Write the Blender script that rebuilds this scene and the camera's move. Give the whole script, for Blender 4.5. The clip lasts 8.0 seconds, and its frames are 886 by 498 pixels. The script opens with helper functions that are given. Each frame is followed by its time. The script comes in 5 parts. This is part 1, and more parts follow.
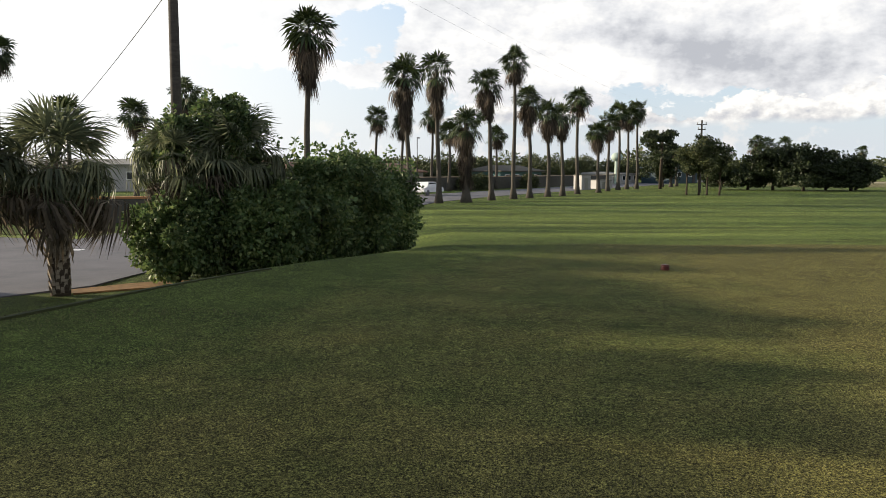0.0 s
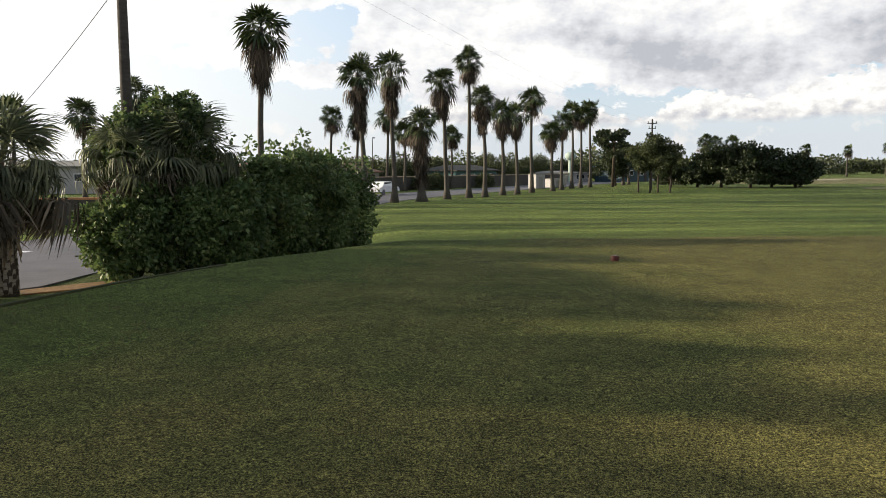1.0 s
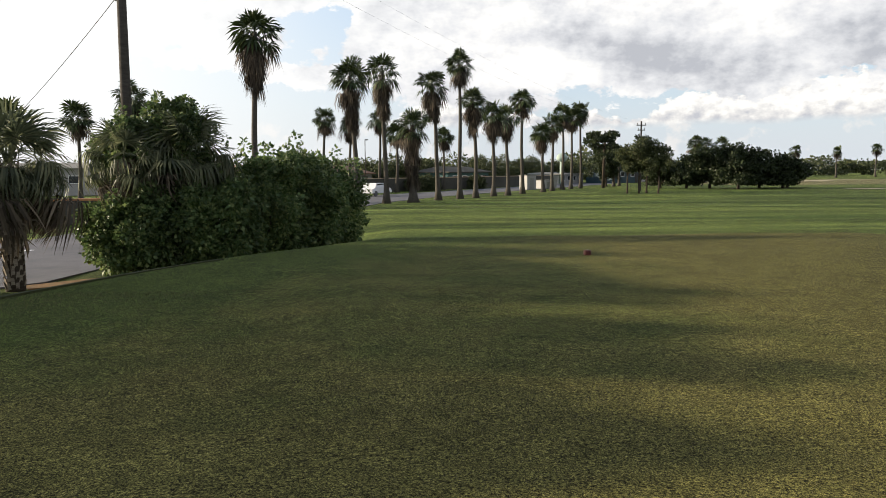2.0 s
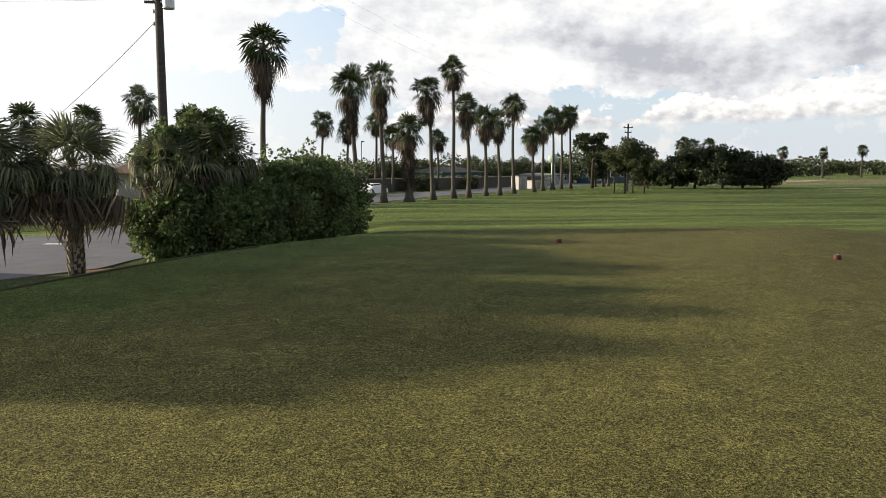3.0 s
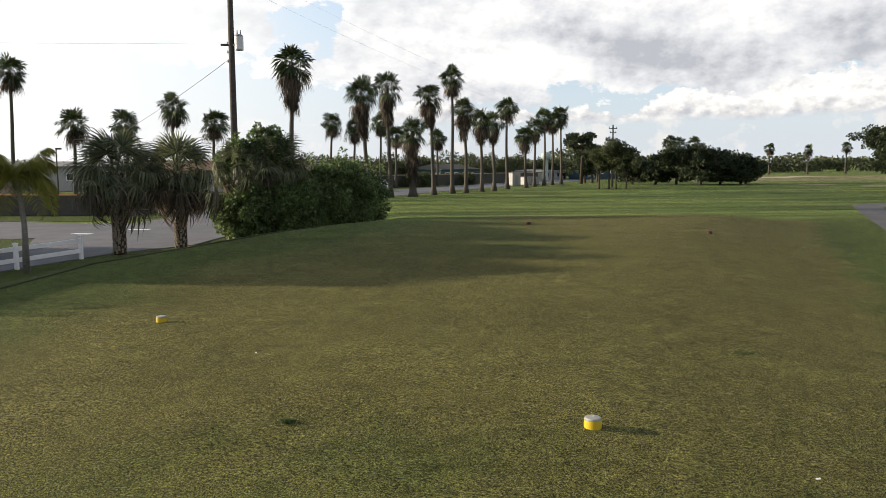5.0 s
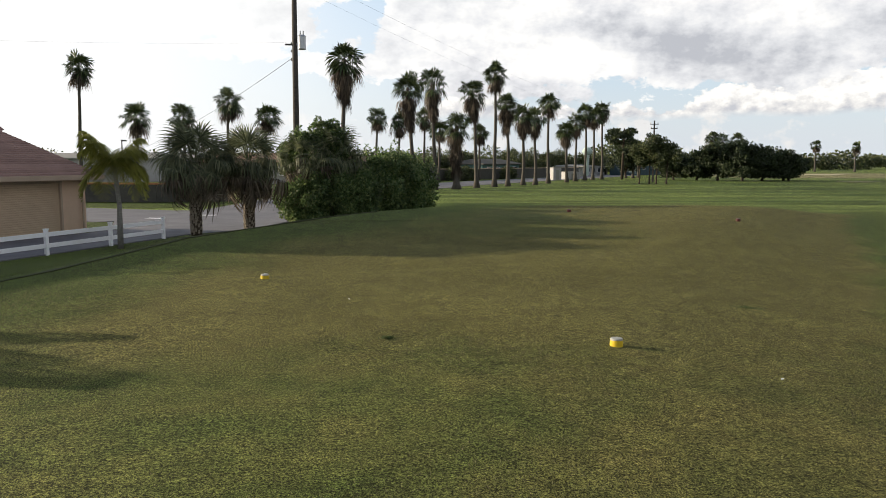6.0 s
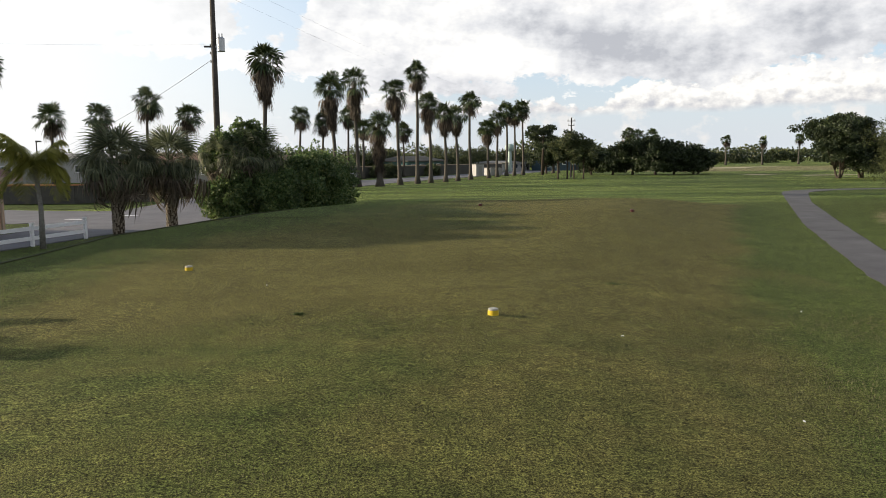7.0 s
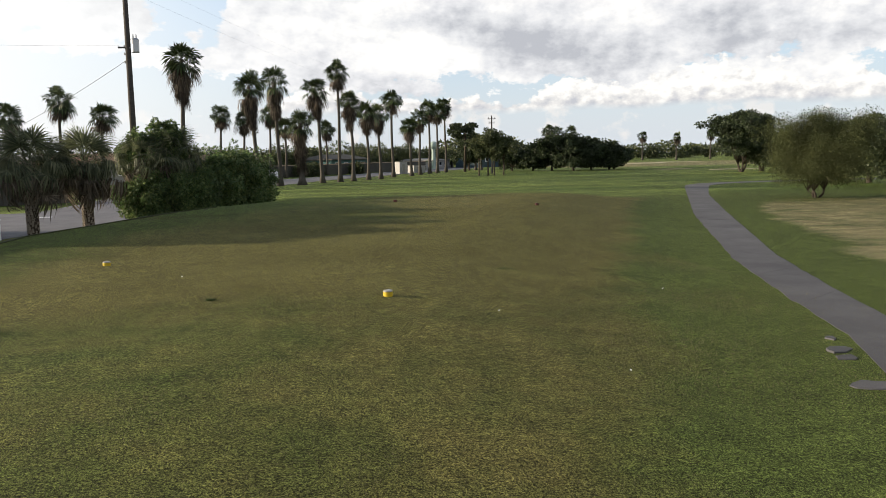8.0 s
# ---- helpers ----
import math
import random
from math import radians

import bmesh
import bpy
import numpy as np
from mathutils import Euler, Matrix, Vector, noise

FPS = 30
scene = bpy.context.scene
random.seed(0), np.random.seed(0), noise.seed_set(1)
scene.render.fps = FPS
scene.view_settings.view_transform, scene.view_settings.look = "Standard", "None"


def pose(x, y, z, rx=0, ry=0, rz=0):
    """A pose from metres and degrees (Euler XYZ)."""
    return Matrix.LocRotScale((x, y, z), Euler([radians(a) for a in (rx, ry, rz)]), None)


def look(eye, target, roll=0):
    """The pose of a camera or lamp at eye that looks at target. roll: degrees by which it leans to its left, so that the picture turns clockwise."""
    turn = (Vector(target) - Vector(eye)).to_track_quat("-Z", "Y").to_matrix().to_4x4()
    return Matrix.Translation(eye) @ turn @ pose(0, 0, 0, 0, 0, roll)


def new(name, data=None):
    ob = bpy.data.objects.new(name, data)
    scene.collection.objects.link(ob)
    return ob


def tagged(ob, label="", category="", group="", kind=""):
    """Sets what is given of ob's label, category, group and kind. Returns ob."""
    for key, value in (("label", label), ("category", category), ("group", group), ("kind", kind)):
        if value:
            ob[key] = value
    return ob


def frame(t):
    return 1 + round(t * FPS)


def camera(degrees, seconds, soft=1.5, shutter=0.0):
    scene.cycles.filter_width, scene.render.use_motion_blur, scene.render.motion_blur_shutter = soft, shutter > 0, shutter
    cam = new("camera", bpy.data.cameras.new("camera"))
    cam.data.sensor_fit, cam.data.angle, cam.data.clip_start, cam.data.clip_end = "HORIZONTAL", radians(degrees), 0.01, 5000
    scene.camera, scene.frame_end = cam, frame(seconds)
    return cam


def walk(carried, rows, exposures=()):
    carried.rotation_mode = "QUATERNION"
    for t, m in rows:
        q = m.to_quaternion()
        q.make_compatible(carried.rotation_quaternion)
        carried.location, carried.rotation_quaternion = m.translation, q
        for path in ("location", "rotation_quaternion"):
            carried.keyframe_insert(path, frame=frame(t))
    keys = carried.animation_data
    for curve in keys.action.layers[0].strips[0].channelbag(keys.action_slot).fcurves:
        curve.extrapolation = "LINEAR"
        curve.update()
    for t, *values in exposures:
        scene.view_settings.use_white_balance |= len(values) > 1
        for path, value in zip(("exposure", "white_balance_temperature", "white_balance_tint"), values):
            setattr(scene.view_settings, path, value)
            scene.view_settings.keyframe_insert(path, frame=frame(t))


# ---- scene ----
# ---------------------------------------------------------------- camera
cam = camera(60.0, 8.0, soft=0.85)
# seconds, eye x y z, yaw to the left, pitch, roll
PATH = [
    (0, 0.28, 19.45, 2.20, 0.08, -5.90, 0.05),
    (0.3, 0.27, 19.46, 2.20, -2.22, -5.90, -0.15),
    (0.5, 0.26, 19.45, 2.19, -2.58, -5.90, -0.25),
    (1, 0.31, 19.25, 2.09, -3.16, -5.87, -0.33),
    (1.5, 0.42, 18.92, 2.06, -3.58, -5.78, -0.42),
    (1.7, 0.50, 18.70, 2.05, -3.57, -5.75, -0.41),
    (2.8, 0.21, 15.68, 2.11, -4.03, -5.74, -0.40),
    (3, 0.16, 14.77, 2.12, -4.11, -5.73, -0.40),
    (3.5, -0.17, 12.37, 2.16, -4.36, -5.73, -0.57),
    (4, -0.47, 9.99, 2.27, -4.52, -5.90, -0.46),
    (4.2, -0.56, 9.12, 2.31, -4.48, -5.95, -0.44),
    (5.3, -0.85, 5.63, 2.40, -4.27, -6.21, -0.36),
    (5.5, -1.01, 5.12, 2.37, -4.93, -6.33, -0.41),
    (5.8, -1.10, 4.45, 2.28, -3.70, -6.38, -0.06),
    (6, -1.16, 4.00, 2.22, -1.36, -6.42, 0.05),
    (6.4, -0.99, 3.20, 2.18, 5.35, -6.54, 0.40),
    (6.5, -0.95, 3.00, 2.17, 4.91, -6.57, 0.40),
    (6.6, -0.92, 2.86, 2.19, 3.00, -6.59, 0.20),
    (6.8, -0.87, 2.58, 2.22, -2.75, -6.63, -0.30),
    (7, -0.81, 2.29, 2.25, -6.69, -6.66, -0.55),
    (7.2, -0.75, 1.98, 2.25, -9.10, -6.72, -0.77),
    (7.5, -0.66, 1.51, 2.25, -11.17, -6.81, -1.09),
    (7.7, -0.59, 1.23, 2.25, -11.75, -6.85, -1.09),
    (8, -0.50, 0.80, 2.25, -12.06, -6.90, -1.09),
]


def aimed(x, y, z, yaw, pitch, roll):
    a, b = radians(yaw), radians(pitch)
    way = Vector((-math.sin(a) * math.cos(b), math.cos(a) * math.cos(b), math.sin(b)))
    return look(Vector((x, y, z)), Vector((x, y, z)) + way, roll)


walk(cam, [(row[0], aimed(*row[1:])) for row in PATH])
scene.view_settings.exposure = 1.5

# ---------------------------------------------------------------- sky and sun
SUN_HIGH = 14.0
SUN_AWAY = Vector((1.0, -0.22, -math.tan(radians(SUN_HIGH)))).normalized()  # the way the light travels


def make_world():
    world = bpy.data.worlds.new("sky")
    scene.world = world
    world.use_nodes = True
    nt = world.node_tree
    N, L = nt.nodes, nt.links
    N.clear()
    out = N.new("ShaderNodeOutputWorld")
    back = N.new("ShaderNodeBackground")
    sky = N.new("ShaderNodeTexSky")
    sky.sky_type = "NISHITA"
    sky.sun_disc = False
    sky.sun_elevation = radians(SUN_HIGH)
    sky.sun_rotation = math.atan2(-SUN_AWAY.x, -SUN_AWAY.y)
    sky.air_density, sky.dust_density, sky.ozone_density = 1.0, 1.2, 1.5
    gain = N.new("ShaderNodeVectorMath")
    gain.operation = "SCALE"
    gain.inputs[3].default_value = 0.2
    L.new(sky.outputs[0], gain.inputs[0])
    tc = N.new("ShaderNodeTexCoord")
    sep = N.new("ShaderNodeSeparateXYZ")
    L.new(tc.outputs["Generated"], sep.inputs[0])

    def m(op, a, b=None, c=None, clamp=False):
        n = N.new("ShaderNodeMath")
        n.operation, n.use_clamp = op, clamp
        for i, v in enumerate((a, b, c)):
            if v is None:
                continue
            if isinstance(v, (int, float)):
                n.inputs[i].default_value = v
            else:
                L.new(v, n.inputs[i])
        return n.outputs[0]

    def ramp(v, stops):
        r = N.new("ShaderNodeValToRGB")
        el = r.color_ramp.elements
        while len(el) < len(stops):
            el.new(0.5)
        for e, (p, c) in zip(el, stops):
            e.position, e.color = p, (*c, 1) if len(c) == 3 else c
        L.new(v, r.inputs[0])
        return r.outputs[0]

    def mix(f, a, b):
        n = N.new("ShaderNodeMix")
        n.data_type = "RGBA"
        for v, s in ((f, n.inputs[0]), (a, n.inputs[6]), (b, n.inputs[7])):
            if isinstance(v, tuple):
                s.default_value = (*v, 1)
            elif isinstance(v, (int, float)):
                s.default_value = v
            else:
                L.new(v, s)
        return n.outputs[2]

    # compass angle and height in degrees, to lay out the large masses of cloud
    az = m("MULTIPLY", m("ARCTAN2", sep.outputs[0], sep.outputs[1]), 57.296)
    el = m("MULTIPLY", m("ARCSINE", sep.outputs[2]), 57.296)

    def mass(a, e, wa, we, weight):
        d = m("ADD", m("POWER", m("DIVIDE", m("SUBTRACT", az, a), wa), 2.0), m("POWER", m("DIVIDE", m("SUBTRACT", el, e), we), 2.0))
        return m("MULTIPLY", m("EXPONENT", m("MULTIPLY", d, -1.0)), weight)

    def ridge(items):
        out_ = None
        for a, w, rise in items:
            b = m("MULTIPLY", m("EXPONENT", m("MULTIPLY", m("POWER", m("DIVIDE", m("SUBTRACT", az, a), w), 2.0), -1.0)), rise)
            out_ = b if out_ is None else m("ADD", out_, b)
        return out_

    def total(items):
        out_ = mass(*items[0])
        for it in items[1:]:
            out_ = m("ADD", out_, mass(*it))
        return out_

    def step(v, a, b):
        return m("SMOOTH_MIN", m("DIVIDE", m("SUBTRACT", v, a), b - a, clamp=True), 1.0, 0.05)

    def at(size, layer, dx=0.0, dy=0.0, squash=1.4):
        n = N.new("ShaderNodeCombineXYZ")
        L.new(m("DIVIDE", m("ADD", az, dx), size), n.inputs[0])
        L.new(m("MULTIPLY", m("ADD", el, dy), squash / size), n.inputs[1])
        n.inputs[2].default_value = layer
        return n.outputs[0]

    def fbm(vec, detail, rough=0.55):
        n = N.new("ShaderNodeTexNoise")
        n.inputs["Scale"].default_value, n.inputs["Detail"].default_value, n.inputs["Roughness"].default_value = 1.0, detail, rough
        L.new(vec, n.inputs[0])
        return n.outputs[0]

    def puffs(vec):
        v = N.new("ShaderNodeTexVoronoi")
        v.feature, v.normalize = "SMOOTH_F1", True
        v.inputs["Scale"].default_value, v.inputs["Detail"].default_value = 1.0, 3.0
        v.inputs["Roughness"].default_value, v.inputs["Smoothness"].default_value = 0.6, 0.25
        L.new(vec, v.inputs["Vector"])
        return m("SUBTRACT", 0.75, v.outputs["Distance"])

    def heaped(dx=0.0, dy=0.0):
        return m("ADD", m("MULTIPLY", m("SUBTRACT", fbm(at(2.6, 3.3, dx, dy), 6, 0.55), 0.5), 1.0), m("MULTIPLY", m("SUBTRACT", puffs(at(1.7, 1.3, dx, dy)), 0.42), 0.8))

    # a bank of bright heaps with a flat foot, low over the fairway
    heap, heap_off = heaped(), heaped(-0.35, 0.30)
    crest = m("ADD", 2.6, ridge(HEAPS))
    d_heap = m("SUBTRACT", m("ADD", crest, m("MULTIPLY", heap, 3.0)), el)
    foot = m("ADD", 3.3, m("MULTIPLY", m("SUBTRACT", fbm(at(5.0, 7.7), 3), 0.5), 0.9))
    heap_cover = m("MULTIPLY", step(d_heap, 0.0, 0.22), step(m("SUBTRACT", el, foot), -0.25, 0.25))
    relief = m("ADD", 0.86, m("MULTIPLY", m("SUBTRACT", heap, heap_off), 1.5))
    relief = m("MULTIPLY", relief, m("ADD", 0.70, m("MULTIPLY", step(m("SUBTRACT", el, foot), 0.0, 1.3), 0.30)))
    heap_tone = ramp(relief, [(0.45, (0.56, 0.57, 0.61)), (0.68, (0.80, 0.785, 0.77)), (0.84, (1.0, 0.975, 0.935))])
    # small puffs below it
    low = m("ADD", fbm(at(2.4, 21.0, squash=1.1), 5, 0.55), m("MULTIPLY", m("POWER", m("DIVIDE", m("SUBTRACT", el, 2.4), 1.8), 2.0), -0.10))
    low_cover = m("MULTIPLY", step(low, 0.53, 0.62), 0.7)
    # the broken deck above: white with grey undersides
    broad = fbm(at(8.0, 5.1, squash=1.9), 7, 0.56)
    bits = fbm(at(2.4, 9.1, squash=1.6), 7, 0.66)
    d_deck = m("ADD", m("SUBTRACT", el, m("ADD", 6.6, ridge(DECK_FOOT))), m("ADD", m("MULTIPLY", m("SUBTRACT", broad, 0.5), 9.0), m("MULTIPLY", m("SUBTRACT", bits, 0.5), 5.0)))
    billow, billow_off = puffs(at(2.6, 17.3, squash=1.3)), puffs(at(2.6, 17.3, -0.4, 0.35, 1.3))
    d_deck = m("ADD", m("ADD", d_deck, total(DECK_GAPS)), m("MULTIPLY", m("SUBTRACT", billow, 0.42), 3.2))
    deck_cover = step(d_deck, 0.0, 0.5)
    grey = m("ADD", fbm(at(6.0, 14.3, squash=1.8), 7, 0.6), total(DECK_GREYS))
    grey = m("ADD", grey, m("ADD", m("MULTIPLY", m("SUBTRACT", bits, 0.5), -0.30), m("MULTIPLY", m("SUBTRACT", billow, billow_off), -0.42)))
    deck_tone = ramp(grey, [(0.40, (1.0, 0.985, 0.96)), (0.55, (0.79, 0.795, 0.815)), (0.76, (0.50, 0.515, 0.555))])
    # pale haze at the horizon
    haze = m("MULTIPLY", ramp(sep.outputs[2], [(0.0, (1, 1, 1)), (0.20, (0, 0, 0))]), 0.9)
    air = mix(0.45, gain.outputs[0], (0.50, 0.67, 0.93))
    air = mix(haze, air, (0.69, 0.735, 0.785))
    # thin bright veil towards the sun
    dot = N.new("ShaderNodeVectorMath")
    dot.operation = "DOT_PRODUCT"
    dot.inputs[1].default_value = tuple(-SUN_AWAY)
    L.new(tc.outputs["Generated"], dot.inputs[0])
    veil = ramp(dot.outputs["Value"], [(0.12, (0, 0, 0)), (0.34, (0.42, 0.42, 0.42)), (0.56, (1, 1, 1))])
    sky_all = mix(low_cover, air, (0.86, 0.83, 0.80))
    sky_all = mix(heap_cover, sky_all, heap_tone)
    sky_all = mix(deck_cover, sky_all, deck_tone)
    sky_all = mix(m("MULTIPLY", veil, 0.88), sky_all, (1.01, 1.01, 1.0))
    # towards the top of the sky the cloud thins and the blue is deeper
    top = ramp(sep.outputs[2], [(0.28, (1, 1, 1)), (0.6, (0.31, 0.37, 0.48))])
    mul = N.new("ShaderNodeMix")
    mul.data_type, mul.blend_type = "RGBA", "MULTIPLY"
    mul.inputs[0].default_value = 1
    L.new(sky_all, mul.inputs[6]), L.new(top, mul.inputs[7])
    L.new(mul.outputs[2], back.inputs[0])
    back.inputs[1].default_value = 0.38
    L.new(back.outputs[0], out.inputs[0])


# compass angle, half width, rise in degrees: the crest of the heaped bank, and the foot of the deck
HEAPS = [(3, 5.0, 2.2), (30, 5.0, 3.6), (38, 5.0, 3.4), (22, 4.0, 2.2), (13, 6.0, 1.2)]
DECK_FOOT = [(38, 6.0, -1.0), (22, 7.0, -1.3), (33, 6.0, -0.5), (8, 6.0, -2.4), (-14, 9.0, 1.0)]
# compass angle, height, half widths in degrees, weight
DECK_GAPS = [(-4.5, 10.5, 4.0, 2.6, -4.5), (36.5, 7.3, 1.3, 1.0, -1.8), (2.5, 9.5, 4.5, 2.5, 2.6), (22, 10.0, 14.0, 3.5, 3.5)]
DECK_GREYS = [(31, 9.2, 4.5, 1.0, 0.17), (34, 7.4, 6.0, 1.4, 0.22), (20, 7.3, 9.0, 1.7, 0.15), (13, 9.6, 5.0, 1.0, 0.10), (35, 10.8, 6.0, 0.9, -0.16), (24.5, 10.8, 3.0, 1.2, -0.16), (10.5, 7.4, 3.0, 1.3, -0.14), (2, 9.0, 4.0, 2.0, -0.10)]
make_world()
sun = new("sun", bpy.data.lights.new("sun", "SUN"))
sun.data.energy, sun.data.angle, sun.data.color = 3.15, radians(0.6), (1.0, 0.86, 0.64)
sun.matrix_world = look((-60, 0, 30), Vector((-60, 0, 30)) + SUN_AWAY)


# ---------------------------------------------------------------- materials
class Mat:
    """A small builder for node materials."""

    def __init__(self, name, rough=0.8, metal=0.0, spec=0.3):
        self.m = bpy.data.materials.new(name)
        self.m.use_nodes = True
        self.N, self.L = self.m.node_tree.nodes, self.m.node_tree.links
        self.bsdf = self.N["Principled BSDF"]
        self.bsdf.inputs["Roughness"].default_value = rough
        self.bsdf.inputs["Metallic"].default_value = metal
        self.bsdf.inputs["Specular IOR Level"].default_value = spec
        self.geo = self.N.new("ShaderNodeNewGeometry")

    def put(self, socket, v):
        if isinstance(v, tuple):
            socket.default_value = (*v, 1) if len(v) == 3 and len(socket.default_value) == 4 else v
        elif isinstance(v, (int, float)):
            socket.default_value = v
        else:
            self.L.new(v, socket)

    def noise(self, scale, detail=4, rough=0.55, stretch=(1, 1, 1), local=False):
        mp = self.N.new("ShaderNodeMapping")
        mp.inputs["Scale"].default_value = stretch
        if local:
            tc = self.N.new("ShaderNodeTexCoord")
            self.L.new(tc.outputs["Object"], mp.inputs[0])
        else:
            self.L.new(self.geo.outputs["Position"], mp.inputs[0])
        n = self.N.new("ShaderNodeTexNoise")
        n.inputs["Scale"].default_value, n.inputs["Detail"].default_value, n.inputs["Roughness"].default_value = scale, detail, rough
        self.L.new(mp.outputs[0], n.inputs[0])
        return n.outputs[0]

    def ramp(self, v, *stops):
        r = self.N.new("ShaderNodeValToRGB")
        el = r.color_ramp.elements
        while len(el) < len(stops):
            el.new(0.5)
        for e, (p, c) in zip(el, stops):
            e.position = p
            e.color = (c, c, c, 1) if isinstance(c, (int, float)) else (*c, 1)
        self.L.new(v, r.inputs[0])
        return r.outputs[0]

    def mix(self, f, a, b, blend="MIX"):
        n = self.N.new("ShaderNodeMix")
        n.data_type, n.blend_type = "RGBA", blend
        self.put(n.inputs[0], f), self.put(n.inputs[6], a), self.put(n.inputs[7], b)
        return n.outputs[2]

    def math(self, op, a, b):
        n = self.N.new("ShaderNodeMath")
        n.operation = op
        self.put(n.inputs[0], a), self.put(n.inputs[1], b)
        return n.outputs[0]

    def attribute(self, name):
        n = self.N.new("ShaderNodeAttribute")
        n.attribute_name = name
        return n.outputs["Fac"]

    def island(self):
        return self.geo.outputs["Random Per Island"]

    def each(self):
        n = self.N.new("ShaderNodeObjectInfo")
        return n.outputs["Random"]

    def colour(self, v):
        self.put(self.bsdf.inputs["Base Color"], v)
        return self

    def bump(self, v, strength=0.3, distance=0.02):
        b = self.N.new("ShaderNodeBump")
        b.inputs["Strength"].default_value, b.inputs["Distance"].default_value = strength, distance
        self.L.new(v, b.inputs["Height"])
        self.L.new(b.outputs[0], self.bsdf.inputs["Normal"])
        return self

    def through_light(self, amount):
        """Leaves let some light through."""
        t = self.N.new("ShaderNodeBsdfTranslucent")
        s = self.N.new("ShaderNodeMixShader")
        s.inputs[0].default_value = amount
        src = self.bsdf.inputs["Base Color"]
        if src.is_linked:
            self.L.new(src.links[0].from_socket, t.inputs[0])
        else:
            t.inputs[0].default_value = src.default_value
        self.L.new(self.bsdf.outputs[0], s.inputs[1]), self.L.new(t.outputs[0], s.inputs[2])
        self.L.new(s.outputs[0], self.N["Material Output"].inputs[0])
        return self


def leaf_mat(name, dark, mid, light, trans=0.25, rough=0.55):
    k = Mat(name, rough, 0, 0.35)
    c = k.ramp(k.island(), (0.0, dark), (0.55, mid), (1.0, light))
    patch = k.ramp(k.noise(0.7, 3), (0.35, 0.65), (0.65, 1.15))
    k.colour(k.mix(1.0, c, patch, "MULTIPLY"))
    return k.through_light(trans).m


def plain_mat(name, col, rough=0.7, grain=30.0, amount=0.18, metal=0.0, bump=0.1, spec=0.3, local=False):
    k = Mat(name, rough, metal, spec)
    a, b = k.noise(grain, 6, local=local), k.noise(grain / 14, 3, local=local)
    v = k.math("ADD", k.math("MULTIPLY", a, 0.5), k.math("MULTIPLY", b, 0.5))
    lo, hi = tuple(x * (1 - amount) for x in col), tuple(min(1, x * (1 + amount)) for x in col)
    k.colour(k.ramp(v, (0.3, lo), (0.7, hi)))
    if bump:
        k.bump(a, bump, 0.01)
    return k.m


def grass_mat():
    k = Mat("mown_turf", 0.9, 0, 0.1)
    grit, fine, mid, broad, wide = k.noise(140, 2, 0.8), k.noise(58, 3, 0.75), k.noise(6, 5, 0.65), k.noise(0.8, 5, 0.62), k.noise(0.3, 4, 0.6, (0.12, 1.0, 1))
    # long shadows of palms and hedge, painted as dark streaks on the fairway
    shadow_streaks = k.noise(0.55, 5, 0.7, (0.07, 1.0, 1))
    green = k.ramp(mid, (0.28, (0.050, 0.066, 0.0150)), (0.72, (0.080, 0.104, 0.0235)))
    tan = k.ramp(mid, (0.28, (0.087, 0.081, 0.0235)), (0.72, (0.136, 0.121, 0.0365)))
    # dry turf beside the path; the same tan paints the far sunlit field
    dry = k.ramp(k.noise(1.5, 7, 0.72, (0.35, 1.3, 1)), (0.36, (0.072, 0.084, 0.030)), (0.64, (0.27, 0.225, 0.115)))
    # the wide stretched noise also paints shadow bands into the fairway green
    far = k.ramp(wide, (0.38, (0.060, 0.090, 0.018)), (0.62, (0.150, 0.186, 0.042)))
    tee, dr, fw = k.attribute("tee"), k.attribute("dry"), k.attribute("fairway")
    tee_m = k.ramp(k.math("ADD", k.math("MULTIPLY", tee, 0.62), k.math("MULTIPLY", broad, 0.7)), (0.46, 0.0), (0.84, 1.0))
    dry_lit_m = k.ramp(k.math("ADD", k.math("MULTIPLY", dr, 0.7), k.math("MULTIPLY", broad, 0.5)), (0.5, 0.0), (0.8, 1.0))
    far = k.mix(1.0, far, k.ramp(shadow_streaks, (0.36, 0.55), (0.50, 1.0), (0.66, 1.3)), "MULTIPLY")
    c = k.mix(fw, green, far)
    c = k.mix(tee_m, c, tan)
    c = k.mix(dry_lit_m, c, dry)
    c = k.mix(1.0, c, k.ramp(fine, (0.40, 0.14), (0.60, 1.95)), "MULTIPLY")
    c = k.mix(1.0, c, k.ramp(grit, (0.38, 0.26), (0.60, 1.78)), "MULTIPLY")
    c = k.mix(1.0, c, k.ramp(k.noise(24, 4, 0.8), (0.37, 0.48), (0.63, 1.52)), "MULTIPLY")
    c = k.mix(1.0, c, k.ramp(broad, (0.3, 0.86), (0.7, 1.12)), "MULTIPLY")
    c = k.mix(1.0, c, k.ramp(k.noise(2.6, 6, 0.7), (0.34, 0.80), (0.66, 1.20)), "MULTIPLY")
    k.colour(c)
    h = k.math("ADD", k.math("MULTIPLY", grit, 0.5), k.math("MULTIPLY", fine, 0.9))
    k.bump(h, 0.55, 0.025)
    return k.m


def trunk_mat(name, dark, light, ring=14.0):
    k = Mat(name, 0.9, 0, 0.15)
    n = k.noise(ring, 5, 0.65, (0.6, 0.6, 2.2))
    k.colour(k.ramp(n, (0.3, dark), (0.7, light)))
    k.bump(n, 0.6, 0.03)
    return k.m


